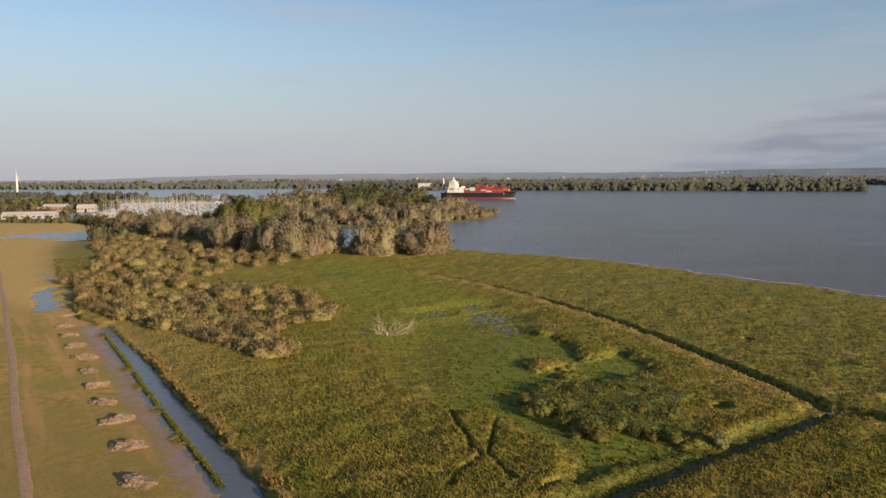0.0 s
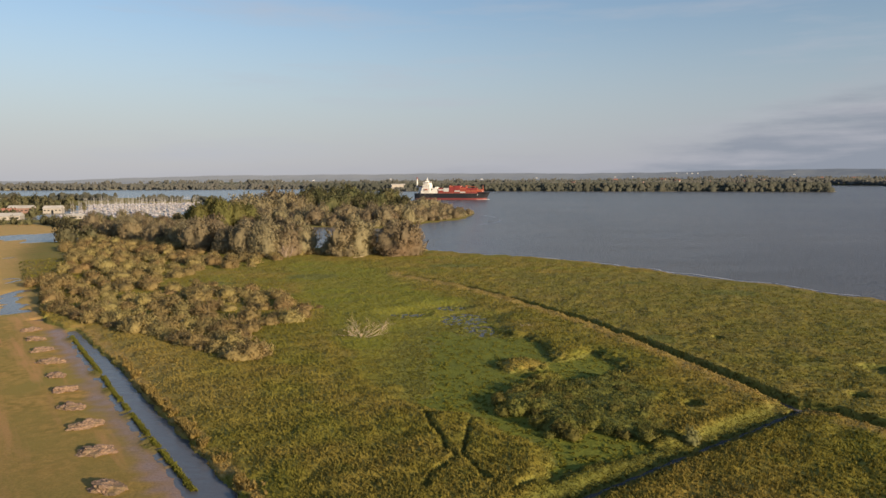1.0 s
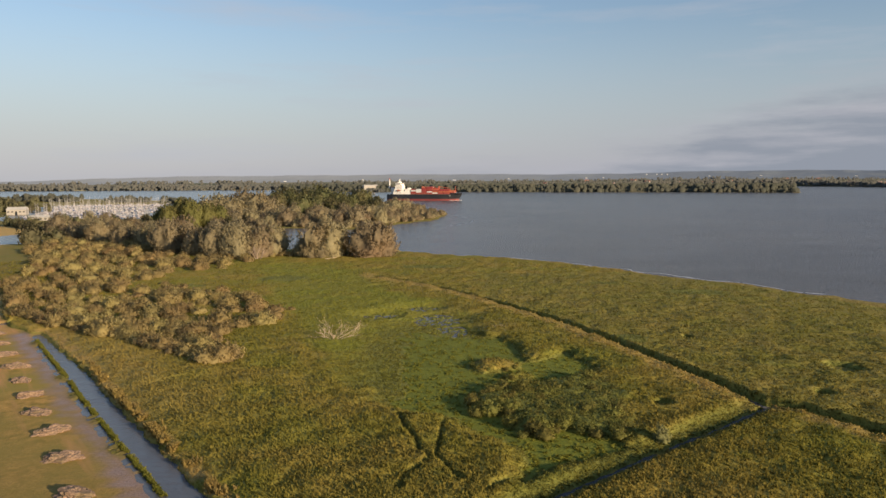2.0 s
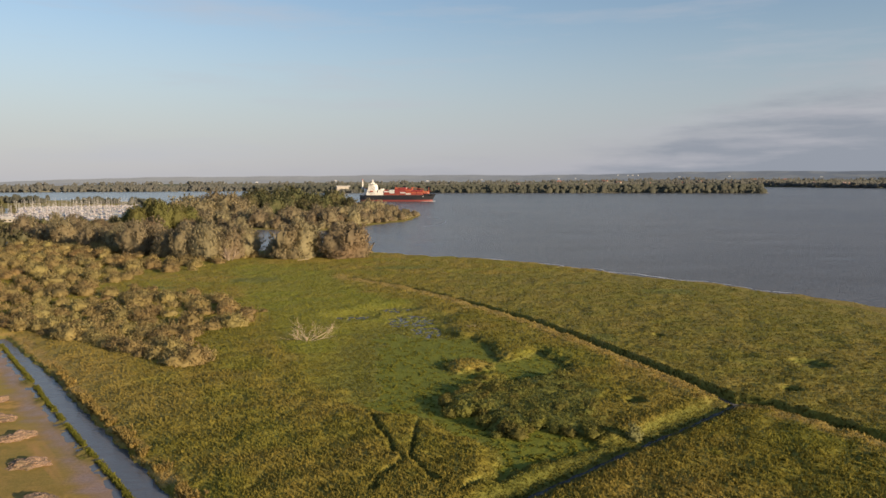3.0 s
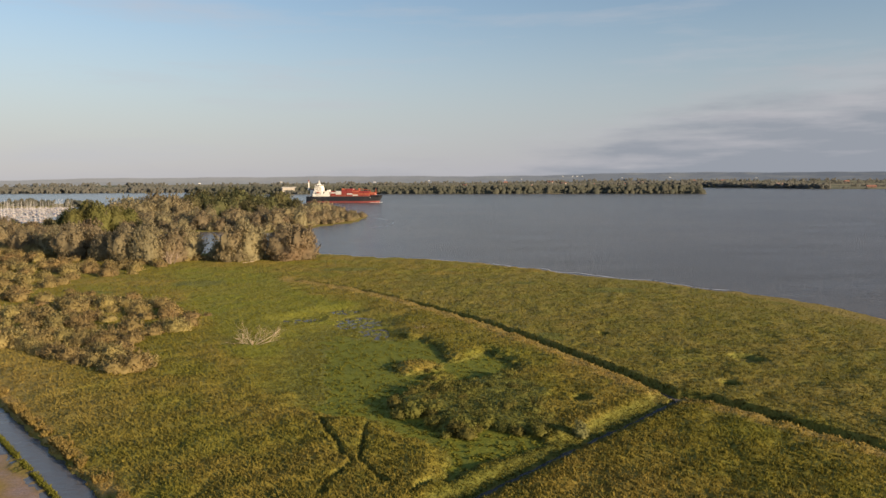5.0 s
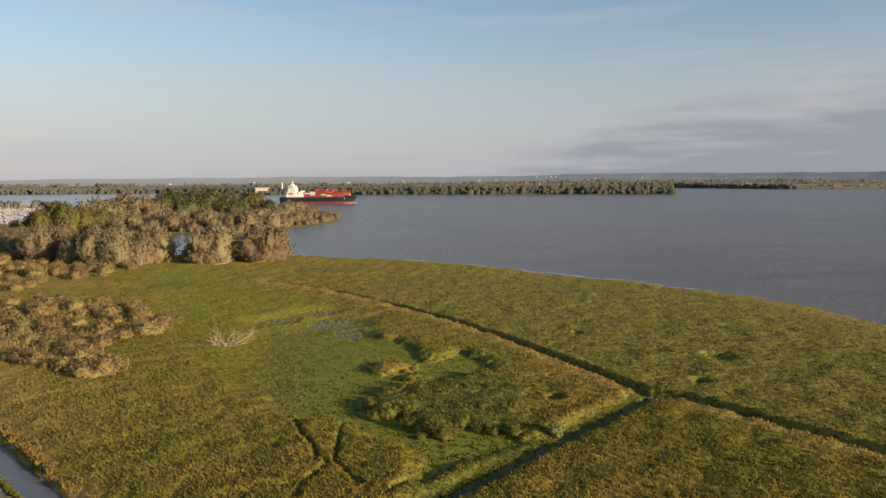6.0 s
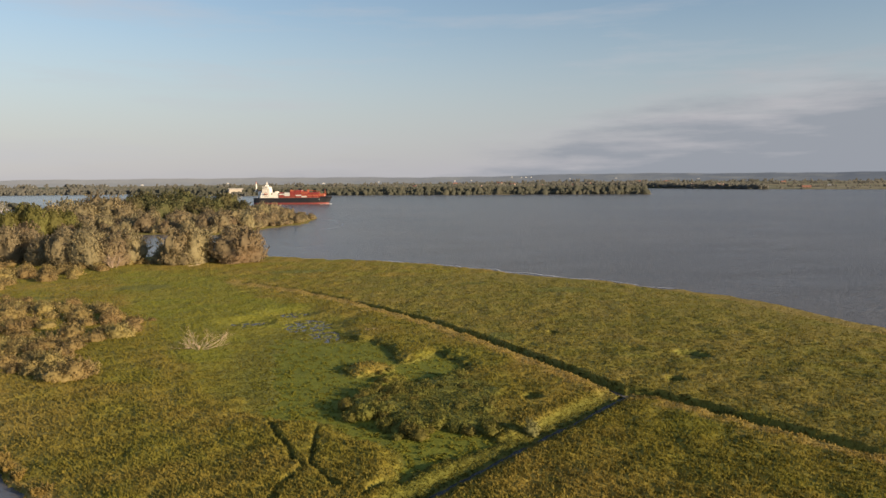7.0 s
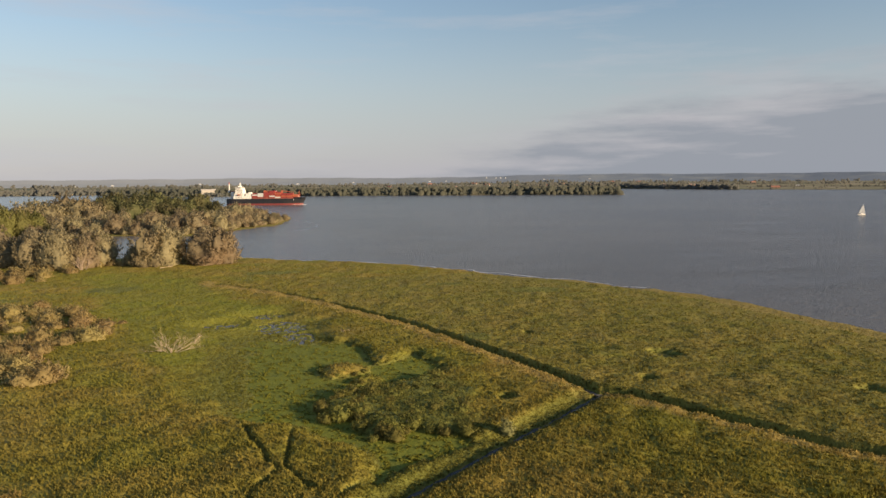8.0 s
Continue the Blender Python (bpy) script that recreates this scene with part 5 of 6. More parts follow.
def container_ship():
    ship = tagged(new("container_ship"), "black-hulled container ship with white bridge and red containers under way", "ship")
    stern, bow = Vector((-2, 1668, 0)), Vector((165, 1612, 0))
    ship.matrix_basis = pose(stern.x, stern.y, 0, 0, 0, math.degrees(math.atan2(bow.y - stern.y, bow.x - stern.x)))
    L, B = 168.0, 27.0
    part("lower_hull", hull_loft(-2, 3.6, L, B, 0.9, 1.0, 1.0, 1.0), HULL_RED, ship, "red lower hull with a worn waterline")
    upper = part("upper_hull", hull_loft(3.61, 14.0, L, B, 1.0, 1.35, 1.0, 7.0), HULL_BLACK, ship, "black painted upper hull")
    bm = hull_loft(14.01, 17.0, 24, B * 0.8, 1.3, 1.4, 0, 2.0)
    bmesh.ops.translate(bm, verts=bm.verts, vec=(L - 18, 0, 0))
    part("forecastle", bm, HULL_BLACK, ship)
    for i in range(4):
        part("hull_lettering", boxes((148 + i * 3.2, 150.4 + i * 3.2, -B / 2 + 2.3 + i * 1.35, -B / 2 + 2.7 + i * 1.35, 10.2, 12.0)), SHIP_WHITE, upper, "unreadable white lettering bar")
    # bridge house: decks with window bands, wings, mast, funnel
    house = part("bridge_house", boxes((17, 42, -11.5, 11.5, 14.02, 20), (19, 40, -11, 11, 20, 26), (21, 38, -10.5, 10.5, 26, 33), (22, 37, -10, 10, 33, 36.5), (23, 35, -13.4, 13.4, 36.5, 40.0), (26, 32, -5, 5, 40.0, 42.4)), SHIP_WHITE, ship)
    for k in range(6):
        z = 16.6 + k * 3.1
        for x0 in range(5):
            part("window", boxes((22.6 + x0 * 2.9, 24.0 + x0 * 2.9, -11.62 if z < 19 else -11.12 if z < 25 else -10.62, -11.2 if z < 19 else -10.8 if z < 25 else -10.3, z, z + 1.1)), DARK_GLASS, house)
    part("bridge_window", boxes((23.6, 34.4, -13.5, -13.2, 38.0, 39.2), (34.8, 35.15, -12, 12, 38.0, 39.2)), DARK_GLASS, house, "dark band of bridge windows")
    part("radar_mast", rod(rod(boxes((28, 30, -3.5, 3.5, 45.5, 46.2)), (29, 0, 42.4), (29, 0, 49), 1.1, 0.5), (29, 2.4, 46.2), (29, 2.4, 49.5), 0.3, 0.2), SHIP_WHITE, house)
    part("lifeboat", boxes((26, 34, -14.2, -11.7, 21.5, 24.0, 0.8)), BOX_ORANGE, house, "orange lifeboat")
    funnel = part("funnel", boxes((9, 15.5, -4, 4, 14.02, 29, 0.8)), SHIP_WHITE, ship)
    part("funnel_cap", boxes((9.6, 14.9, -3.4, 3.4, 29, 31.0, 0.6)), BOX_RED, funnel, "red funnel cap")
    part("aft_deckhouse", boxes((42.1, 57, -11, 11, 14.02, 20.5), (44, 55, -10, 10, 20.5, 26.0), (49, 54, -6, 6, 26.0, 28.5)), SHIP_WHITE, ship, "lower white deckhouse")
    # deck containers in bays of stacked boxes
    rng = random.Random(4)
    shades = [BOX_RED, BOX_RED, BOX_BROWN, BOX_ORANGE, BOX_RED, BOX_GREY]
    bm = bmesh.new()
    ring = []
    for i in range(19):
        x, w = -6.05 + i * 12.1 / 18, 1.22 - 0.05 * (i % 2)
        ring.append([bm.verts.new((x, sy * w, z)) for sy, z in ((-1, 0), (1, 0), (1, 2.59), (-1, 2.59))])
    for p, q in zip(ring, ring[1:]):
        for i in range(4):
            bm.faces.new((p[i], q[i], q[(i + 1) % 4], p[(i + 1) % 4]))
    bm.faces.new(ring[0])
    bm.faces.new(ring[-1][::-1])
    base = bm_mesh("container", bm, BOX_RED)
    meshes = {}
    for m in set(shades):
        meshes[m] = base.copy()
        meshes[m].materials.clear()
        meshes[m].materials.append(m)
    tall = [4, 4, 6, 6, 5, 4, 4, 3]
    for bay in range(8):
        x = 64.5 + bay * 12.7
        part("hatch_cover", boxes((x - 6.2, x + 6.2, -11.6 if bay < 7 else -9, 11.6 if bay < 7 else 9, 14.02, 15.4)), DECK_GREEN, ship)
        for row in range(9):
            if bay == 7 and row in (0, 8):
                continue
            for tier in range(max(0, tall[bay] + rng.choice((-2, -1, 0, 0)))):
                m = BOX_GREY if bay == 1 and tier >= 1 else rng.choice(shades)
                ob = part("container", meshes[m], m, ship)
                ob.matrix_basis = pose(x, -10.4 + row * 2.6, 15.42 + tier * 2.62)
    for x in (83.6, 121.6):
        crane = part("deck_crane", boxes((x - 1.2, x + 1.2, -1.2, 1.2, 14.02, 29.0, 0.3), (x - 1.8, x + 1.8, -1.8, 1.8, 29, 32, 0.3)), BOX_ORANGE, ship, "orange deck crane")
        part("jib", rod(bmesh.new(), (x + 1.5, 0, 30.5), (x + 27, 0, 27.5), 0.8, 0.4, 5), BOX_ORANGE, crane)
    part("foremast", rod(rod(boxes((L - 9, L - 7, -2, 2, 26, 26.4)), (L - 8, 0, 17), (L - 8, 0, 32), 0.9, 0.4), (L - 8, 0, 17), (L - 4, 0, 24), 0.4, 0.3), BOX_ORANGE, ship, "pale foremast on the bow")
    part("bow_wave", boxes((L - 1, L + 6, -5, 5, -0.2, 0.5, 0.3), (L - 20, L - 2, -B / 2 + 3, -B / 2 + 7, -0.2, 0.25, 0.1)), SHIP_WHITE, ship, "white foam at the bow")


container_ship()


# ---- beacon, yacht, marina ----
def beacon():
    b = tagged(new("beacon_tower"), "slim white river beacon with a red lantern gallery", "beacon")
    b.matrix_basis = pose(4, 2695, 0.8)
    tower = part("tower", rod(bmesh.new(), (0, 0, -1), (0, 0, 44), 2.6, 1.9, 16), SHIP_WHITE, b)
    part("gallery", rod(bmesh.new(), (0, 0, 41), (0, 0, 42.2), 3.4, 3.4, 16), BOX_RED, b)
    lamp = part("lantern", rod(bmesh.new(), (0, 0, 44), (0, 0, 47.5), 1.7, 1.7, 12), BOX_RED, b)
    part("roof", rod(bmesh.new(), (0, 0, 47.5), (0, 0, 49.5), 2.2, 0.2, 12), BOX_RED, lamp)
    part("base_house", boxes((-5, 5, -5, 5, -1, 16), (-3, 3, -3, 3, 16, 20)), SHIP_WHITE, b)


beacon()
SAIL = surface("sailcloth", (0.85, 0.85, 0.83), (0.78, 0.78, 0.77), 0.5, 0.8, bump=0.1)
ALU = surface("mast_metal", (0.46, 0.44, 0.42), (0.38, 0.36, 0.34), 0.5, 0.5, 0.2, bump=0)


def boat_hull(length, beam, high, mat):
    bm = bmesh.new()
    rings = []
    for z, k in ((-0.3, 0.72), (0.25 * high, 0.93), (high, 1.0)):
        side = []
        for i in range(9):
            u = i / 8
            w = beam / 2 * k * (0.75 + 0.25 * math.sin(min(u / 0.4, 1) * 1.57)) * (1 if u < 0.5 else (1 - ((u - 0.5) / 0.5) ** 2) ** 0.7)
            side.append((-length / 2 + u * length * (0.9 + 0.1 * k), w))
        rings.append([bm.verts.new((x, -w, z + 0.15 * max(x, 0) / length)) for x, w in side] + [bm.verts.new((x, w, z + 0.15 * max(x, 0) / length)) for x, w in side[-2::-1]])
    for a, b in zip(rings, rings[1:]):
        for i in range(len(a)):
            j = (i + 1) % len(a)
            bm.faces.new((a[i], a[j], b[j], b[i]))
    bm.faces.new(rings[0][::-1])
    bm.faces.new(rings[-1])
    return bm_mesh("hull", bm, mat)


def cloth(a, b, c, belly, mat=SAIL):
    """A three-cornered sail with a little belly and thickness."""
    bm = bmesh.new()
    a, b, c = Vector(a), Vector(b), Vector(c)
    n = 6
    grid = {}
    for i in range(n + 1):
        for j in range(n + 1 - i):
            u, v = i / n, j / n
            p = a * (1 - u - v) + b * u + c * v
            p.y += belly * 4 * u * (1 - u) * (1 - v)
            grid[i, j] = bm.verts.new(p)
    for i in range(n):
        for j in range(n - i):
            bm.faces.new((grid[i, j], grid[i + 1, j], grid[i, j + 1]))
            if i + j < n - 1:
                bm.faces.new((grid[i + 1, j], grid[i + 1, j + 1], grid[i, j + 1]))
    bmesh.ops.solidify(bm, geom=bm.faces[:], thickness=0.04)
    return bm_mesh("sail", bm, mat)


def sailing_yacht(name, hull_mat, length, mast, label, category, group, sails=False):
    y = tagged(new(name), label, category, group)
    part("hull", boat_hull(length, length * 0.31, 1.25, hull_mat), hull_mat, y)
    cabin = part("cabin", boxes((-length * 0.12, length * 0.22, -length * 0.10, length * 0.10, 1.2, 1.85, 0.2)), SHIP_WHITE if sails else CABIN_PALE, y)
    part("window", boxes((-length * 0.08, length * 0.17, -length * 0.103, length * 0.103, 1.45, 1.65)), DARK_GLASS, cabin)
    part("mast", rod(bmesh.new(), (length * 0.08, 0, 1.2), (length * 0.08, 0, mast), 0.13, 0.09, 6), ALU, y)
    part("boom", rod(bmesh.new(), (length * 0.08, 0, 2.7), (-length * 0.33, 0.3 if sails else 0, 2.6), 0.16 if sails else 0.26, 0.12 if sails else 0.2, 6), ALU, y)
    if sails:
        part("mainsail", cloth((length * 0.06, 0, 2.9), (-length * 0.33, 0.4, 2.8), (length * 0.06, 0, mast - 0.3), 0.6), SAIL, y, "white mainsail")
        part("foresail", cloth((length * 0.49, 0, 1.5), (length * 0.02, 0.6, 2.1), (length * 0.09, 0, mast * 0.9), 0.7), SAIL, y, "white foresail")
    return y


CABIN_PALE = paint("cabin_pale", (0.46, 0.43, 0.43), (0.34, 0.32, 0.34))
yacht = sailing_yacht("sailing_yacht", SHIP_WHITE, 11.5, 15.5, "white sailing yacht under full white sails on the river", "sailing boat", "", True)
yacht.matrix_basis = pose(822, 775, 0, 7, 0, -8)
BLUE_PAINT = paint("blue_paint", (0.05, 0.09, 0.22), (0.08, 0.11, 0.2))
BOAT_CREAM = paint("boat_cream", (0.36, 0.33, 0.35), (0.24, 0.22, 0.26))
moored = [sailing_yacht("moored_yacht", m, ln, mh, lab, "sailing boat", "yachts moored in the marina")
          for m, ln, mh, lab in ((BOAT_CREAM, 11, 15, "white yacht moored in the marina with bare mast"), (BOAT_CREAM, 13, 19, "large white yacht moored in the marina with bare mast"),
                                 (BLUE_PAINT, 12, 17, "blue yacht moored in the marina with bare mast"))]
rng_m = random.Random(9)
PLANKS = surface("pontoon_planks", (0.36, 0.31, 0.25), (0.45, 0.39, 0.32), 0.6, 0.9)
spot = 0
for row in range(12):
    v = row / 11
    p0, p1 = Vector((-480 - 165 * v, 975 + 480 * v, 0)), Vector((-335 - 120 * v, 1015 + 520 * v, 0))
    along = (p1 - p0).normalized()
    turn = math.degrees(math.atan2(along.y, along.x))
    pier = tagged(new("pontoon", bm_mesh("pontoon", boxes((0, (p1 - p0).length, -1.1, 1.1, 0.2, 0.65, 0.05)), PLANKS)), "long grey wooden marina pontoon", "pontoon", "marina pontoons")
    pier.matrix_basis = pose(p0.x, p0.y, 0, 0, 0, turn)
    n = 22
    for i in range(n):
        q = p0 + along * ((i + 0.6) * (p1 - p0).length / n + rng_m.uniform(-1, 1))
        for sgn in (-1, 1):
            if rng_m.random() < 0.43:
                continue
            src = moored[rng_m.choice((0, 0, 1, 1, 2))]
            at = q + Vector((-along.y, along.x, 0)) * sgn * 8.5
            at = at + Vector((rng_m.uniform(-3, 3), rng_m.uniform(-5, 5), 0))
            m = pose(at.x, at.y, 0, 0, 0, turn + 90 * sgn + rng_m.uniform(-12, 12))
            if spot < 3:
                src = moored[spot]
                src.matrix_basis = m
            else:
                copy_thing(src, m)
            spot += 1


# ---- harbour side: sheds, tower, trees ----
ROOF_PALE, WALL_BRICK = surface("pale_roof", (0.42, 0.39, 0.34), (0.5, 0.47, 0.42), 0.1, 0.8, third=(0.36, 0.33, 0.28)), surface("red_brick", (0.20, 0.125, 0.095), (0.25, 0.155, 0.12), 0.5, 0.9)
WALL_PALE, ROOF_DARK = surface("pale_wall", (0.30, 0.27, 0.23), (0.36, 0.33, 0.28), 0.2, 0.85), surface("dark_roof", (0.20, 0.15, 0.13), (0.27, 0.2, 0.17), 0.5, 0.85)
ROOF_RED = surface("red_roof", (0.26, 0.12, 0.085), (0.31, 0.15, 0.105), 0.5, 0.85)


def building(name, x, y, turn, long, deep, eaves, ridge, wall, roof, label, bays, base=0.5):
    b = tagged(new(name), label, "building", "")
    b.matrix_basis = pose(x, y, base, 0, 0, turn)
    part("wall", boxes((-long / 2, long / 2, -deep / 2, deep / 2, -1, eaves)), wall, b)
    bm = bmesh.new()
    e, o = 0.5, 0.002
    pts = [(-long / 2 - e, -deep / 2 - e, eaves + o), (-long / 2 - e, 0, ridge), (-long / 2 - e, deep / 2 + e, eaves + o)]
    a = [bm.verts.new(p) for p in pts]
    c = [bm.verts.new((-p[0], p[1], p[2])) for p in pts]
    bm.faces.new(a)
    bm.faces.new(c[::-1])
    for i in range(3):
        j = (i + 1) % 3
        bm.faces.new((a[j], a[i], c[i], c[j]))
    bmesh.ops.recalc_face_normals(bm, faces=bm.faces)
    part("roof", bm, roof, b)
    step_x = long / bays
    pane = bm_mesh("window", boxes((-step_x * 0.25, step_x * 0.25, -0.12, 0.12, -0.8, 0.8)), DARK_GLASS)
    for i in range(bays):
        w = part("window", pane, DARK_GLASS, b)
        w.matrix_basis = pose(-long / 2 + (i + 0.5) * step_x, -deep / 2, eaves * 0.55)
    part("door", boxes((-1.6, 1.6, -deep / 2 - 0.15, -deep / 2 + 0.1, -0.5, min(3.0, eaves * 0.7))), DARK_GLASS, b)
    return b


building("boat_shed", -535, 935, 15, 62, 22, 5.0, 9.0, WALL_PALE, ROOF_PALE, "long pale boat shed with a low pale roof", 9)
building("boat_shed", -640, 985, 25, 44, 20, 5.0, 8.5, WALL_PALE, ROOF_PALE, "pale harbour shed with a light roof among trees", 7)
building("warehouse", -600, 1120, 10, 34, 18, 8.0, 12.0, WALL_BRICK, ROOF_PALE, "brick harbour warehouse with a light roof", 6)
building("warehouse", -556, 1128, 10, 26, 16, 7.0, 11.0, WALL_PALE, ROOF_PALE, "pale harbour warehouse beside the marina", 5)
building("house", -575, 1040, 40, 18, 11, 6.0, 11.0, WALL_BRICK, ROOF_RED, "brick house with a red roof near the harbour", 4)
building("boat_shed", -402, 925, 12, 18, 10, 4.0, 6.0, WALL_PALE, ROOF_PALE, "small pale shed at the marina bank", 3)
building("boat_shed", -442, 950, 8, 22, 12, 4.0, 6.5, WALL_PALE, ROOF_PALE, "pale shed with a light roof at the marina bank", 4)
building("hall", -900, 1560, 5, 45, 20, 9.0, 12.0, WALL_PALE, ROOF_PALE, "pale hall rising over the harbour trees", 8)
building("warehouse", -66, 2694, 22, 58, 16, 21.5, 25.0, WALL_PALE, ROOF_PALE, "long pale warehouse on the far shore", 10, 0.9)
building("farmhouse", 2640, 2860, -50, 30, 14, 8.0, 15.0, SHIP_WHITE, ROOF_PALE, "white farmhouse on the far shore meadows", 4, 1.0)
building("barn", -560, 3420, 0, 60, 24, 9.0, 15.0, WALL_BRICK, ROOF_RED, "red-roofed barn on the far shore", 6, 1.0)
building("barn", -330, 3400, 0, 55, 24, 9.0, 15.0, WALL_BRICK, ROOF_RED, "brick barn with a red roof on the far shore", 6, 1.0)


rng_f = random.Random(31)
for i in range(16):
    az = radians(13 + i * 1.9 + rng_f.uniform(-0.7, 0.7))
    r = rng_f.choice((3960, 4150, 4350) if az < radians(36.5) else (3600, 3900, 4200))
    x, y = r * math.sin(az), r * math.cos(az)
    wall, roof, look_of = rng_f.choice(((WALL_BRICK, ROOF_RED, "brick farmhouse with a red roof on the far plain"), (WALL_PALE, ROOF_RED, "pale farmhouse with a red roof on the far plain"), (WALL_BRICK, ROOF_DARK, "brick barn with a dark roof on the far plain")))
    building("farmhouse", x, y, rng_f.uniform(-60, 20), rng_f.uniform(20, 42), 14, 5.5, 11.5, wall, roof, look_of, 3, far_height(x, y) + 0.2)


def telecom_tower():
    t = tagged(new("telecom_tower"), "tall slim white telecommunications tower with two platforms", "tower")
    t.matrix_basis = pose(-1167, 1985, 0.4)
    part("shaft", rod(bmesh.new(), (0, 0, -1), (0, 0, 58), 2.7, 1.9, 18), SHIP_WHITE, t)
    for z, r in ((46, 5.5), (51, 6.5), (55, 5.0)):
        part("platform", rod(bmesh.new(), (0, 0, z), (0, 0, z + 2.2), r, r, 18), STEEL, t, "round grey antenna platform")
    part("antenna", rod(rod(bmesh.new(), (0, 0, 58), (0, 0, 66), 1.2, 0.8, 8), (0, 0, 66), (0, 0, 76), 0.5, 0.3, 8), BOX_GREY, t)


telecom_tower()
TANK_WHITE = paint("tank_white", (0.62, 0.62, 0.6), (0.55, 0.54, 0.52))
for az, r, z, w, h in ((20.0, 4560, 60, 7, 12), (20.75, 4560, 60, 7, 8), (21.1, 4560, 60, 12, 8), (21.5, 4560, 60, 10, 7), (15.5, 4540, 42, 18, 4), (16.8, 4540, 44, 10, 5), (5.2, 4530, 34, 26, 3),
                       (-12, 4520, 26, 30, 4), (-8, 4520, 33, 22, 3), (-15, 4520, 24, 34, 3), (-2, 4520, 38, 22, 3), (28, 4560, 52, 20, 3), (-23, 4510, 18, 24, 4), (-10.4, 4520, 28, 8, 6), (9.5, 4540, 40, 14, 3),
                       (24.5, 4560, 50, 16, 3), (34, 4560, 46, 18, 3)):
    a = radians(az)
    b = tagged(new("far_building", bm_mesh("far_building", boxes((-w / 2, w / 2, -w / 3, w / 3, -4, h, 0.5), (-w / 3, w / 5, -w / 4, w / 4, h, h + 1.5)), TANK_WHITE)), "white industrial block on the hazy hills", "building", "white blocks on the hills")
    b.matrix_basis = pose(r * math.sin(a), r * math.cos(a), max(z, far_height(r * math.sin(a), r * math.cos(a)) + 3), 0, 0, -az) @ Matrix.Diagonal((0.7, 0.6, 0.5, 1))

HARBOUR = foliage("harbour_leaves", (0.115, 0.112, 0.055), (0.195, 0.182, 0.088), (0.19, 0.155, 0.08), 0.3)
oak = [tree_kind("harbour_tree", HARBOUR, 120 + i, 13.0, 14.0, 60, 16, 1.1, "round dark green tree near the harbour", "tree", "trees round the harbour", 0.35) for i in range(3)]
belts = [((-560, 850), (-400, 830), 11, 0.7), ((-430, 845), (-300, 700), 12, 0.85), ((-395, 905), (-300, 860), 12, 0.65), ((-700, 1010), (-560, 1000), 13, 1.0), ((-560, 960), (-520, 1010), 13, 0.8),
         ((-760, 1200), (-600, 1190), 14, 1.1), ((-900, 1400), (-660, 1330), 17, 1.2), ((-1000, 1600), (-700, 1480), 18, 1.3), ((-660, 1190), (-560, 1240), 14, 1.0), ((-310, 930), (-250, 850), 13, 0.7)]
tree_spots = []
for (x0, y0), (x1, y1), gap, k in belts:
    n = int(math.hypot(x1 - x0, y1 - y0) / gap)
    for i in range(n + 1):
        u = i / max(n, 1)
        tree_spots.append((x0 + (x1 - x0) * u + rng_m.uniform(-4, 4), y0 + (y1 - y0) * u + rng_m.uniform(-8, 8), k * rng_m.uniform(0.75, 1.2)))
tree_spots += [(-283, 592, 1.25), (-268, 600, 0.9)]
plant(oak, tree_spots, rng_m)
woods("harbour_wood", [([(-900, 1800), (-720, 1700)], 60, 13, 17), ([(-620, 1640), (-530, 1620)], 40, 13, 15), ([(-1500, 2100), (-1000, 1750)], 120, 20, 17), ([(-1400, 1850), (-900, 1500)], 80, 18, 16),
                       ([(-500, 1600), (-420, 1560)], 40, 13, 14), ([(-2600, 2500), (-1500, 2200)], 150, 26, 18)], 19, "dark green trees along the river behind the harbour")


# ---- ripples that break white along the bank ----
FOAM = surface("foam", (0.55, 0.55, 0.56), (0.36, 0.37, 0.39), 0.6, 0.6, bump=0.3)


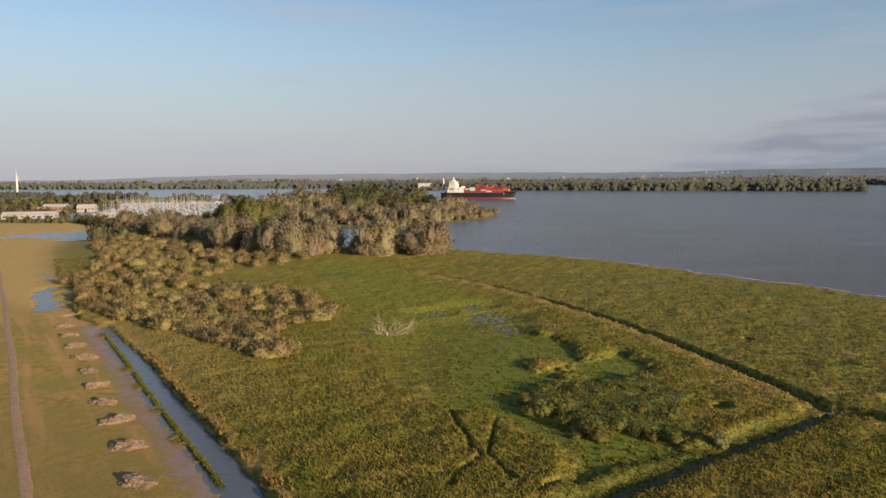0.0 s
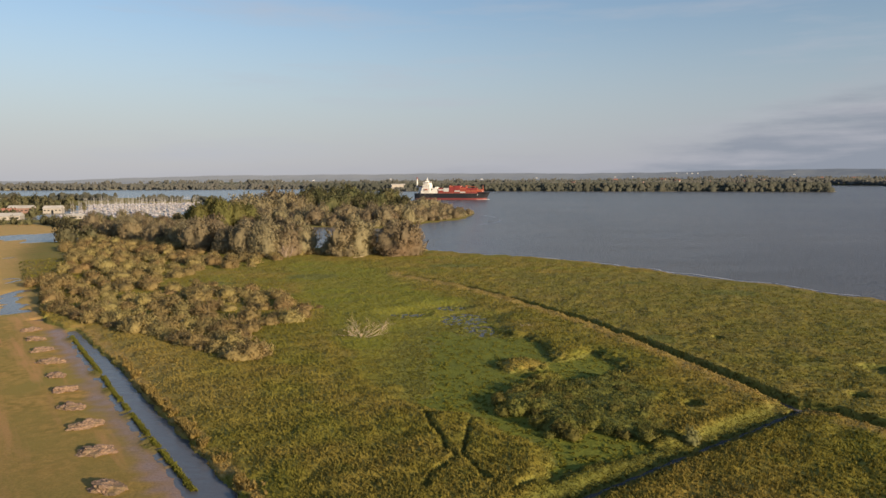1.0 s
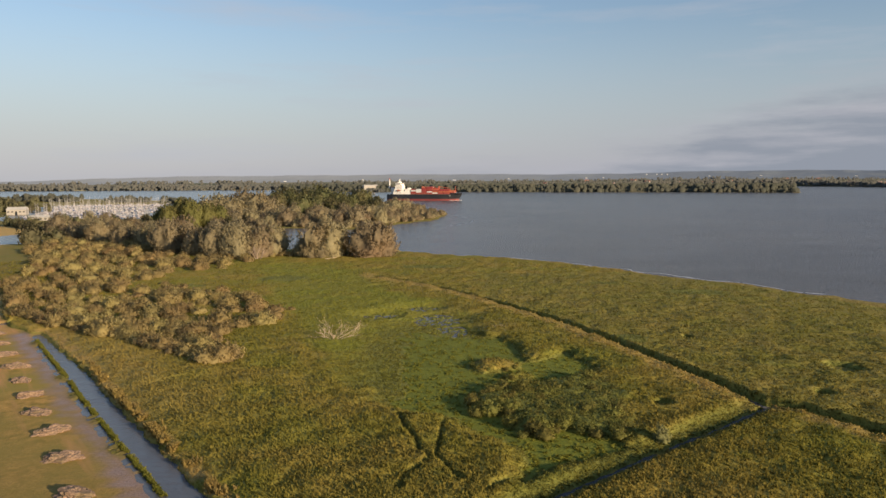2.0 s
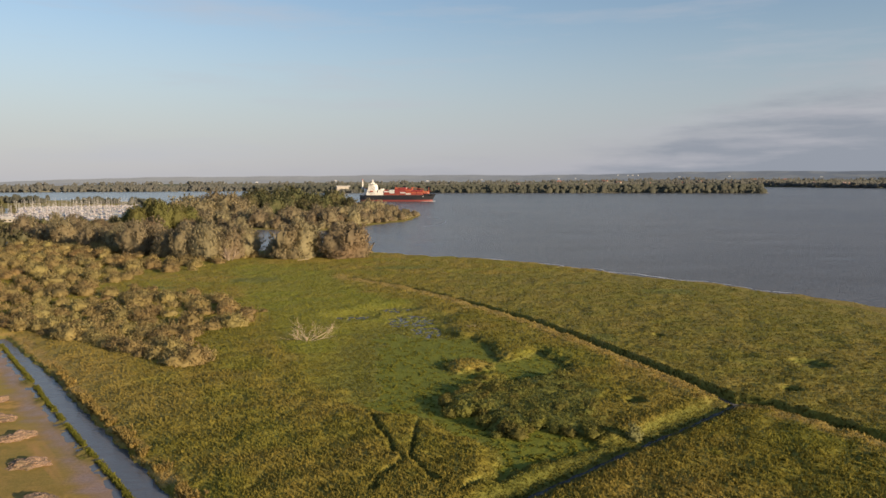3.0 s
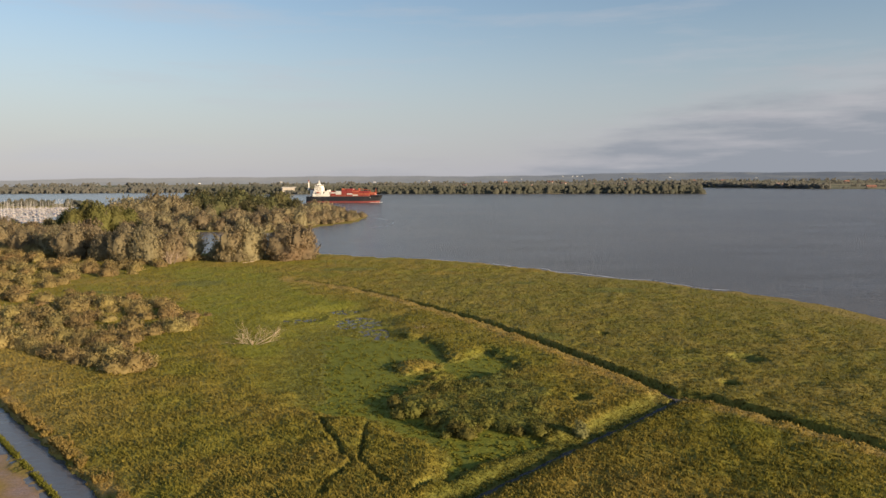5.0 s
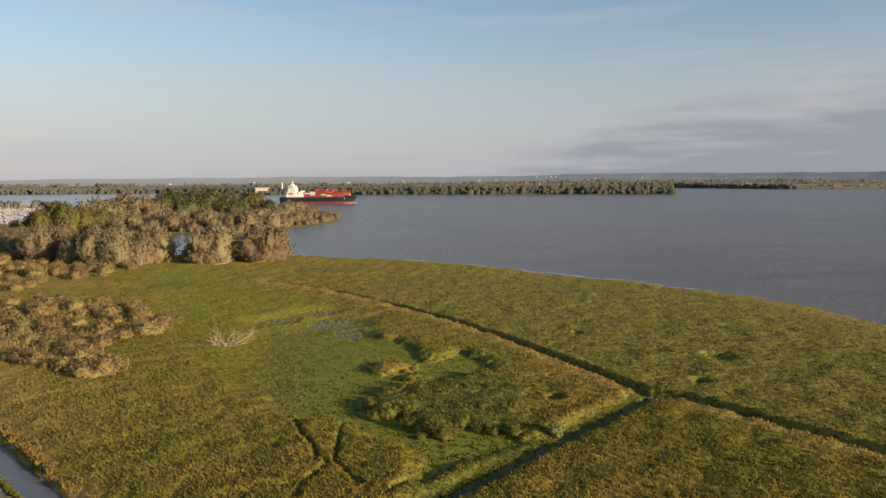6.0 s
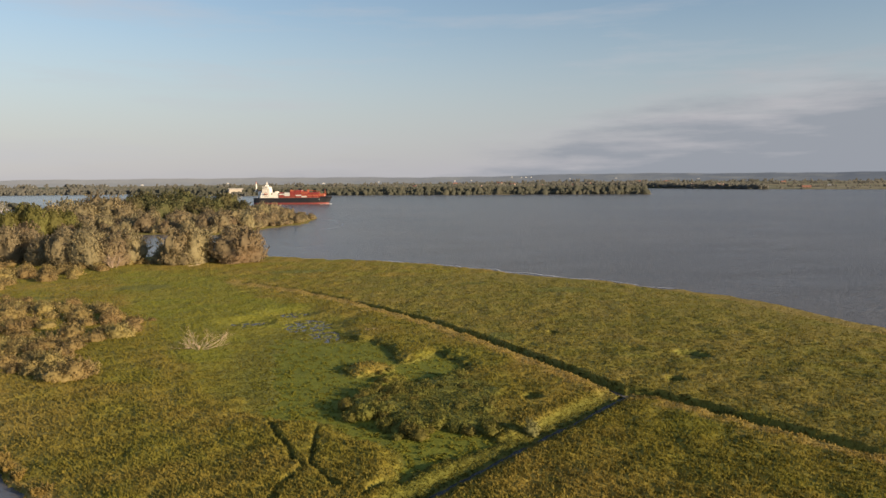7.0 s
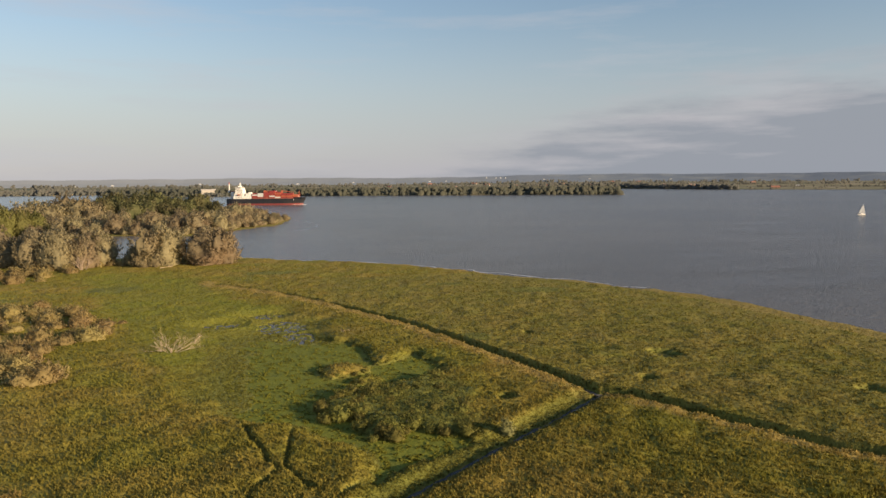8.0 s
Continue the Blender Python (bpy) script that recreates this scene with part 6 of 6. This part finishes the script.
def build_surf():
    line = np.array(MAINLAND[1:14], float)
    seg = np.r_[0, np.cumsum(np.hypot(*np.diff(line, axis=0).T))]
    s = np.arange(0, seg[-1], 0.8)
    x, y = np.interp(s, seg, line[:, 0]), np.interp(s, seg, line[:, 1])
    tx, ty = np.gradient(x), np.gradient(y)
    k = np.hypot(tx, ty)
    nx, ny = ty / k, -tx / k
    # slide outwards to where the ground meets the water
    for _ in range(4):
        d = signed(MAINLAND, x, y) + wobble(x, y, 26, 3) * 2.2
        out = d + 3.2 + 4.0 * step(y, 320, 430)
        x, y = x + nx * out, y + ny * out
    wide = np.clip(1.1 + 0.6 * wobble(x, y, 30, 61), 0.4, 2.0)
    V = np.concatenate([np.c_[x - nx * 0.1, y - ny * 0.1, np.full(len(x), 0.02)], np.c_[x + nx * wide * 0.5, y + ny * wide * 0.5, np.full(len(x), 0.07)], np.c_[x + nx * wide, y + ny * wide, np.full(len(x), 0.01)]])
    n = len(x)
    i = np.arange(n - 1)
    F = np.concatenate([np.c_[i, i + 1, i + 1 + n, i + n], np.c_[i + n, i + n + 1, i + 1 + 2 * n, i + 2 * n]])
    F = F[np.tile((wobble(x, y, 40, 62)[:-1] > -1.2) & (wobble(x, y, 7, 64)[:-1] > -1.1) & (x[:-1] < 190), 2)]
    tagged(new("surf", arrays_mesh("surf", V, F, FOAM, True)), "thin broken line of white foam along the river bank", "foam", kind="stuff")


build_surf()


def water_streak(x0, y0, x1, y1, bend, wide):
    """A long slick of paler, broken water drifting off the point."""
    n = 40
    u = np.linspace(0, 1, n)
    dx, dy = x1 - x0, y1 - y0
    long = math.hypot(dx, dy)
    off = bend * np.sin(u * np.pi) + 1.2 * np.sin(u * 17) * u * (1 - u)
    x, y = x0 + dx * u - dy / long * off, y0 + dy * u + dx / long * off
    w = wide * np.sin(u * np.pi) ** 0.6 * (0.7 + 0.3 * np.sin(u * 31 + x0))
    px, py = -dy / long * w, dx / long * w
    V = np.concatenate([np.c_[x - px, y - py, np.full(n, 0.012)], np.c_[x, y, np.full(n, 0.05)], np.c_[x + px, y + py, np.full(n, 0.012)]])
    i = np.arange(n - 1)
    F = np.concatenate([np.c_[i + k * n, i + 1 + k * n, i + 1 + (k + 1) * n, i + (k + 1) * n] for k in (0, 1)])
    tagged(new("water_streak", arrays_mesh("water_streak", V, F, SLICK, True)), "thin pale streak of broken water off the wooded point", "foam", kind="stuff")


SLICK = surface("slick", (0.24, 0.25, 0.27), (0.15, 0.16, 0.18), 0.3, 0.45, bump=0.2)
water_streak(84, 978, 99, 905, 4, 1.8)
water_streak(64, 770, 101, 872, -9, 1.6)
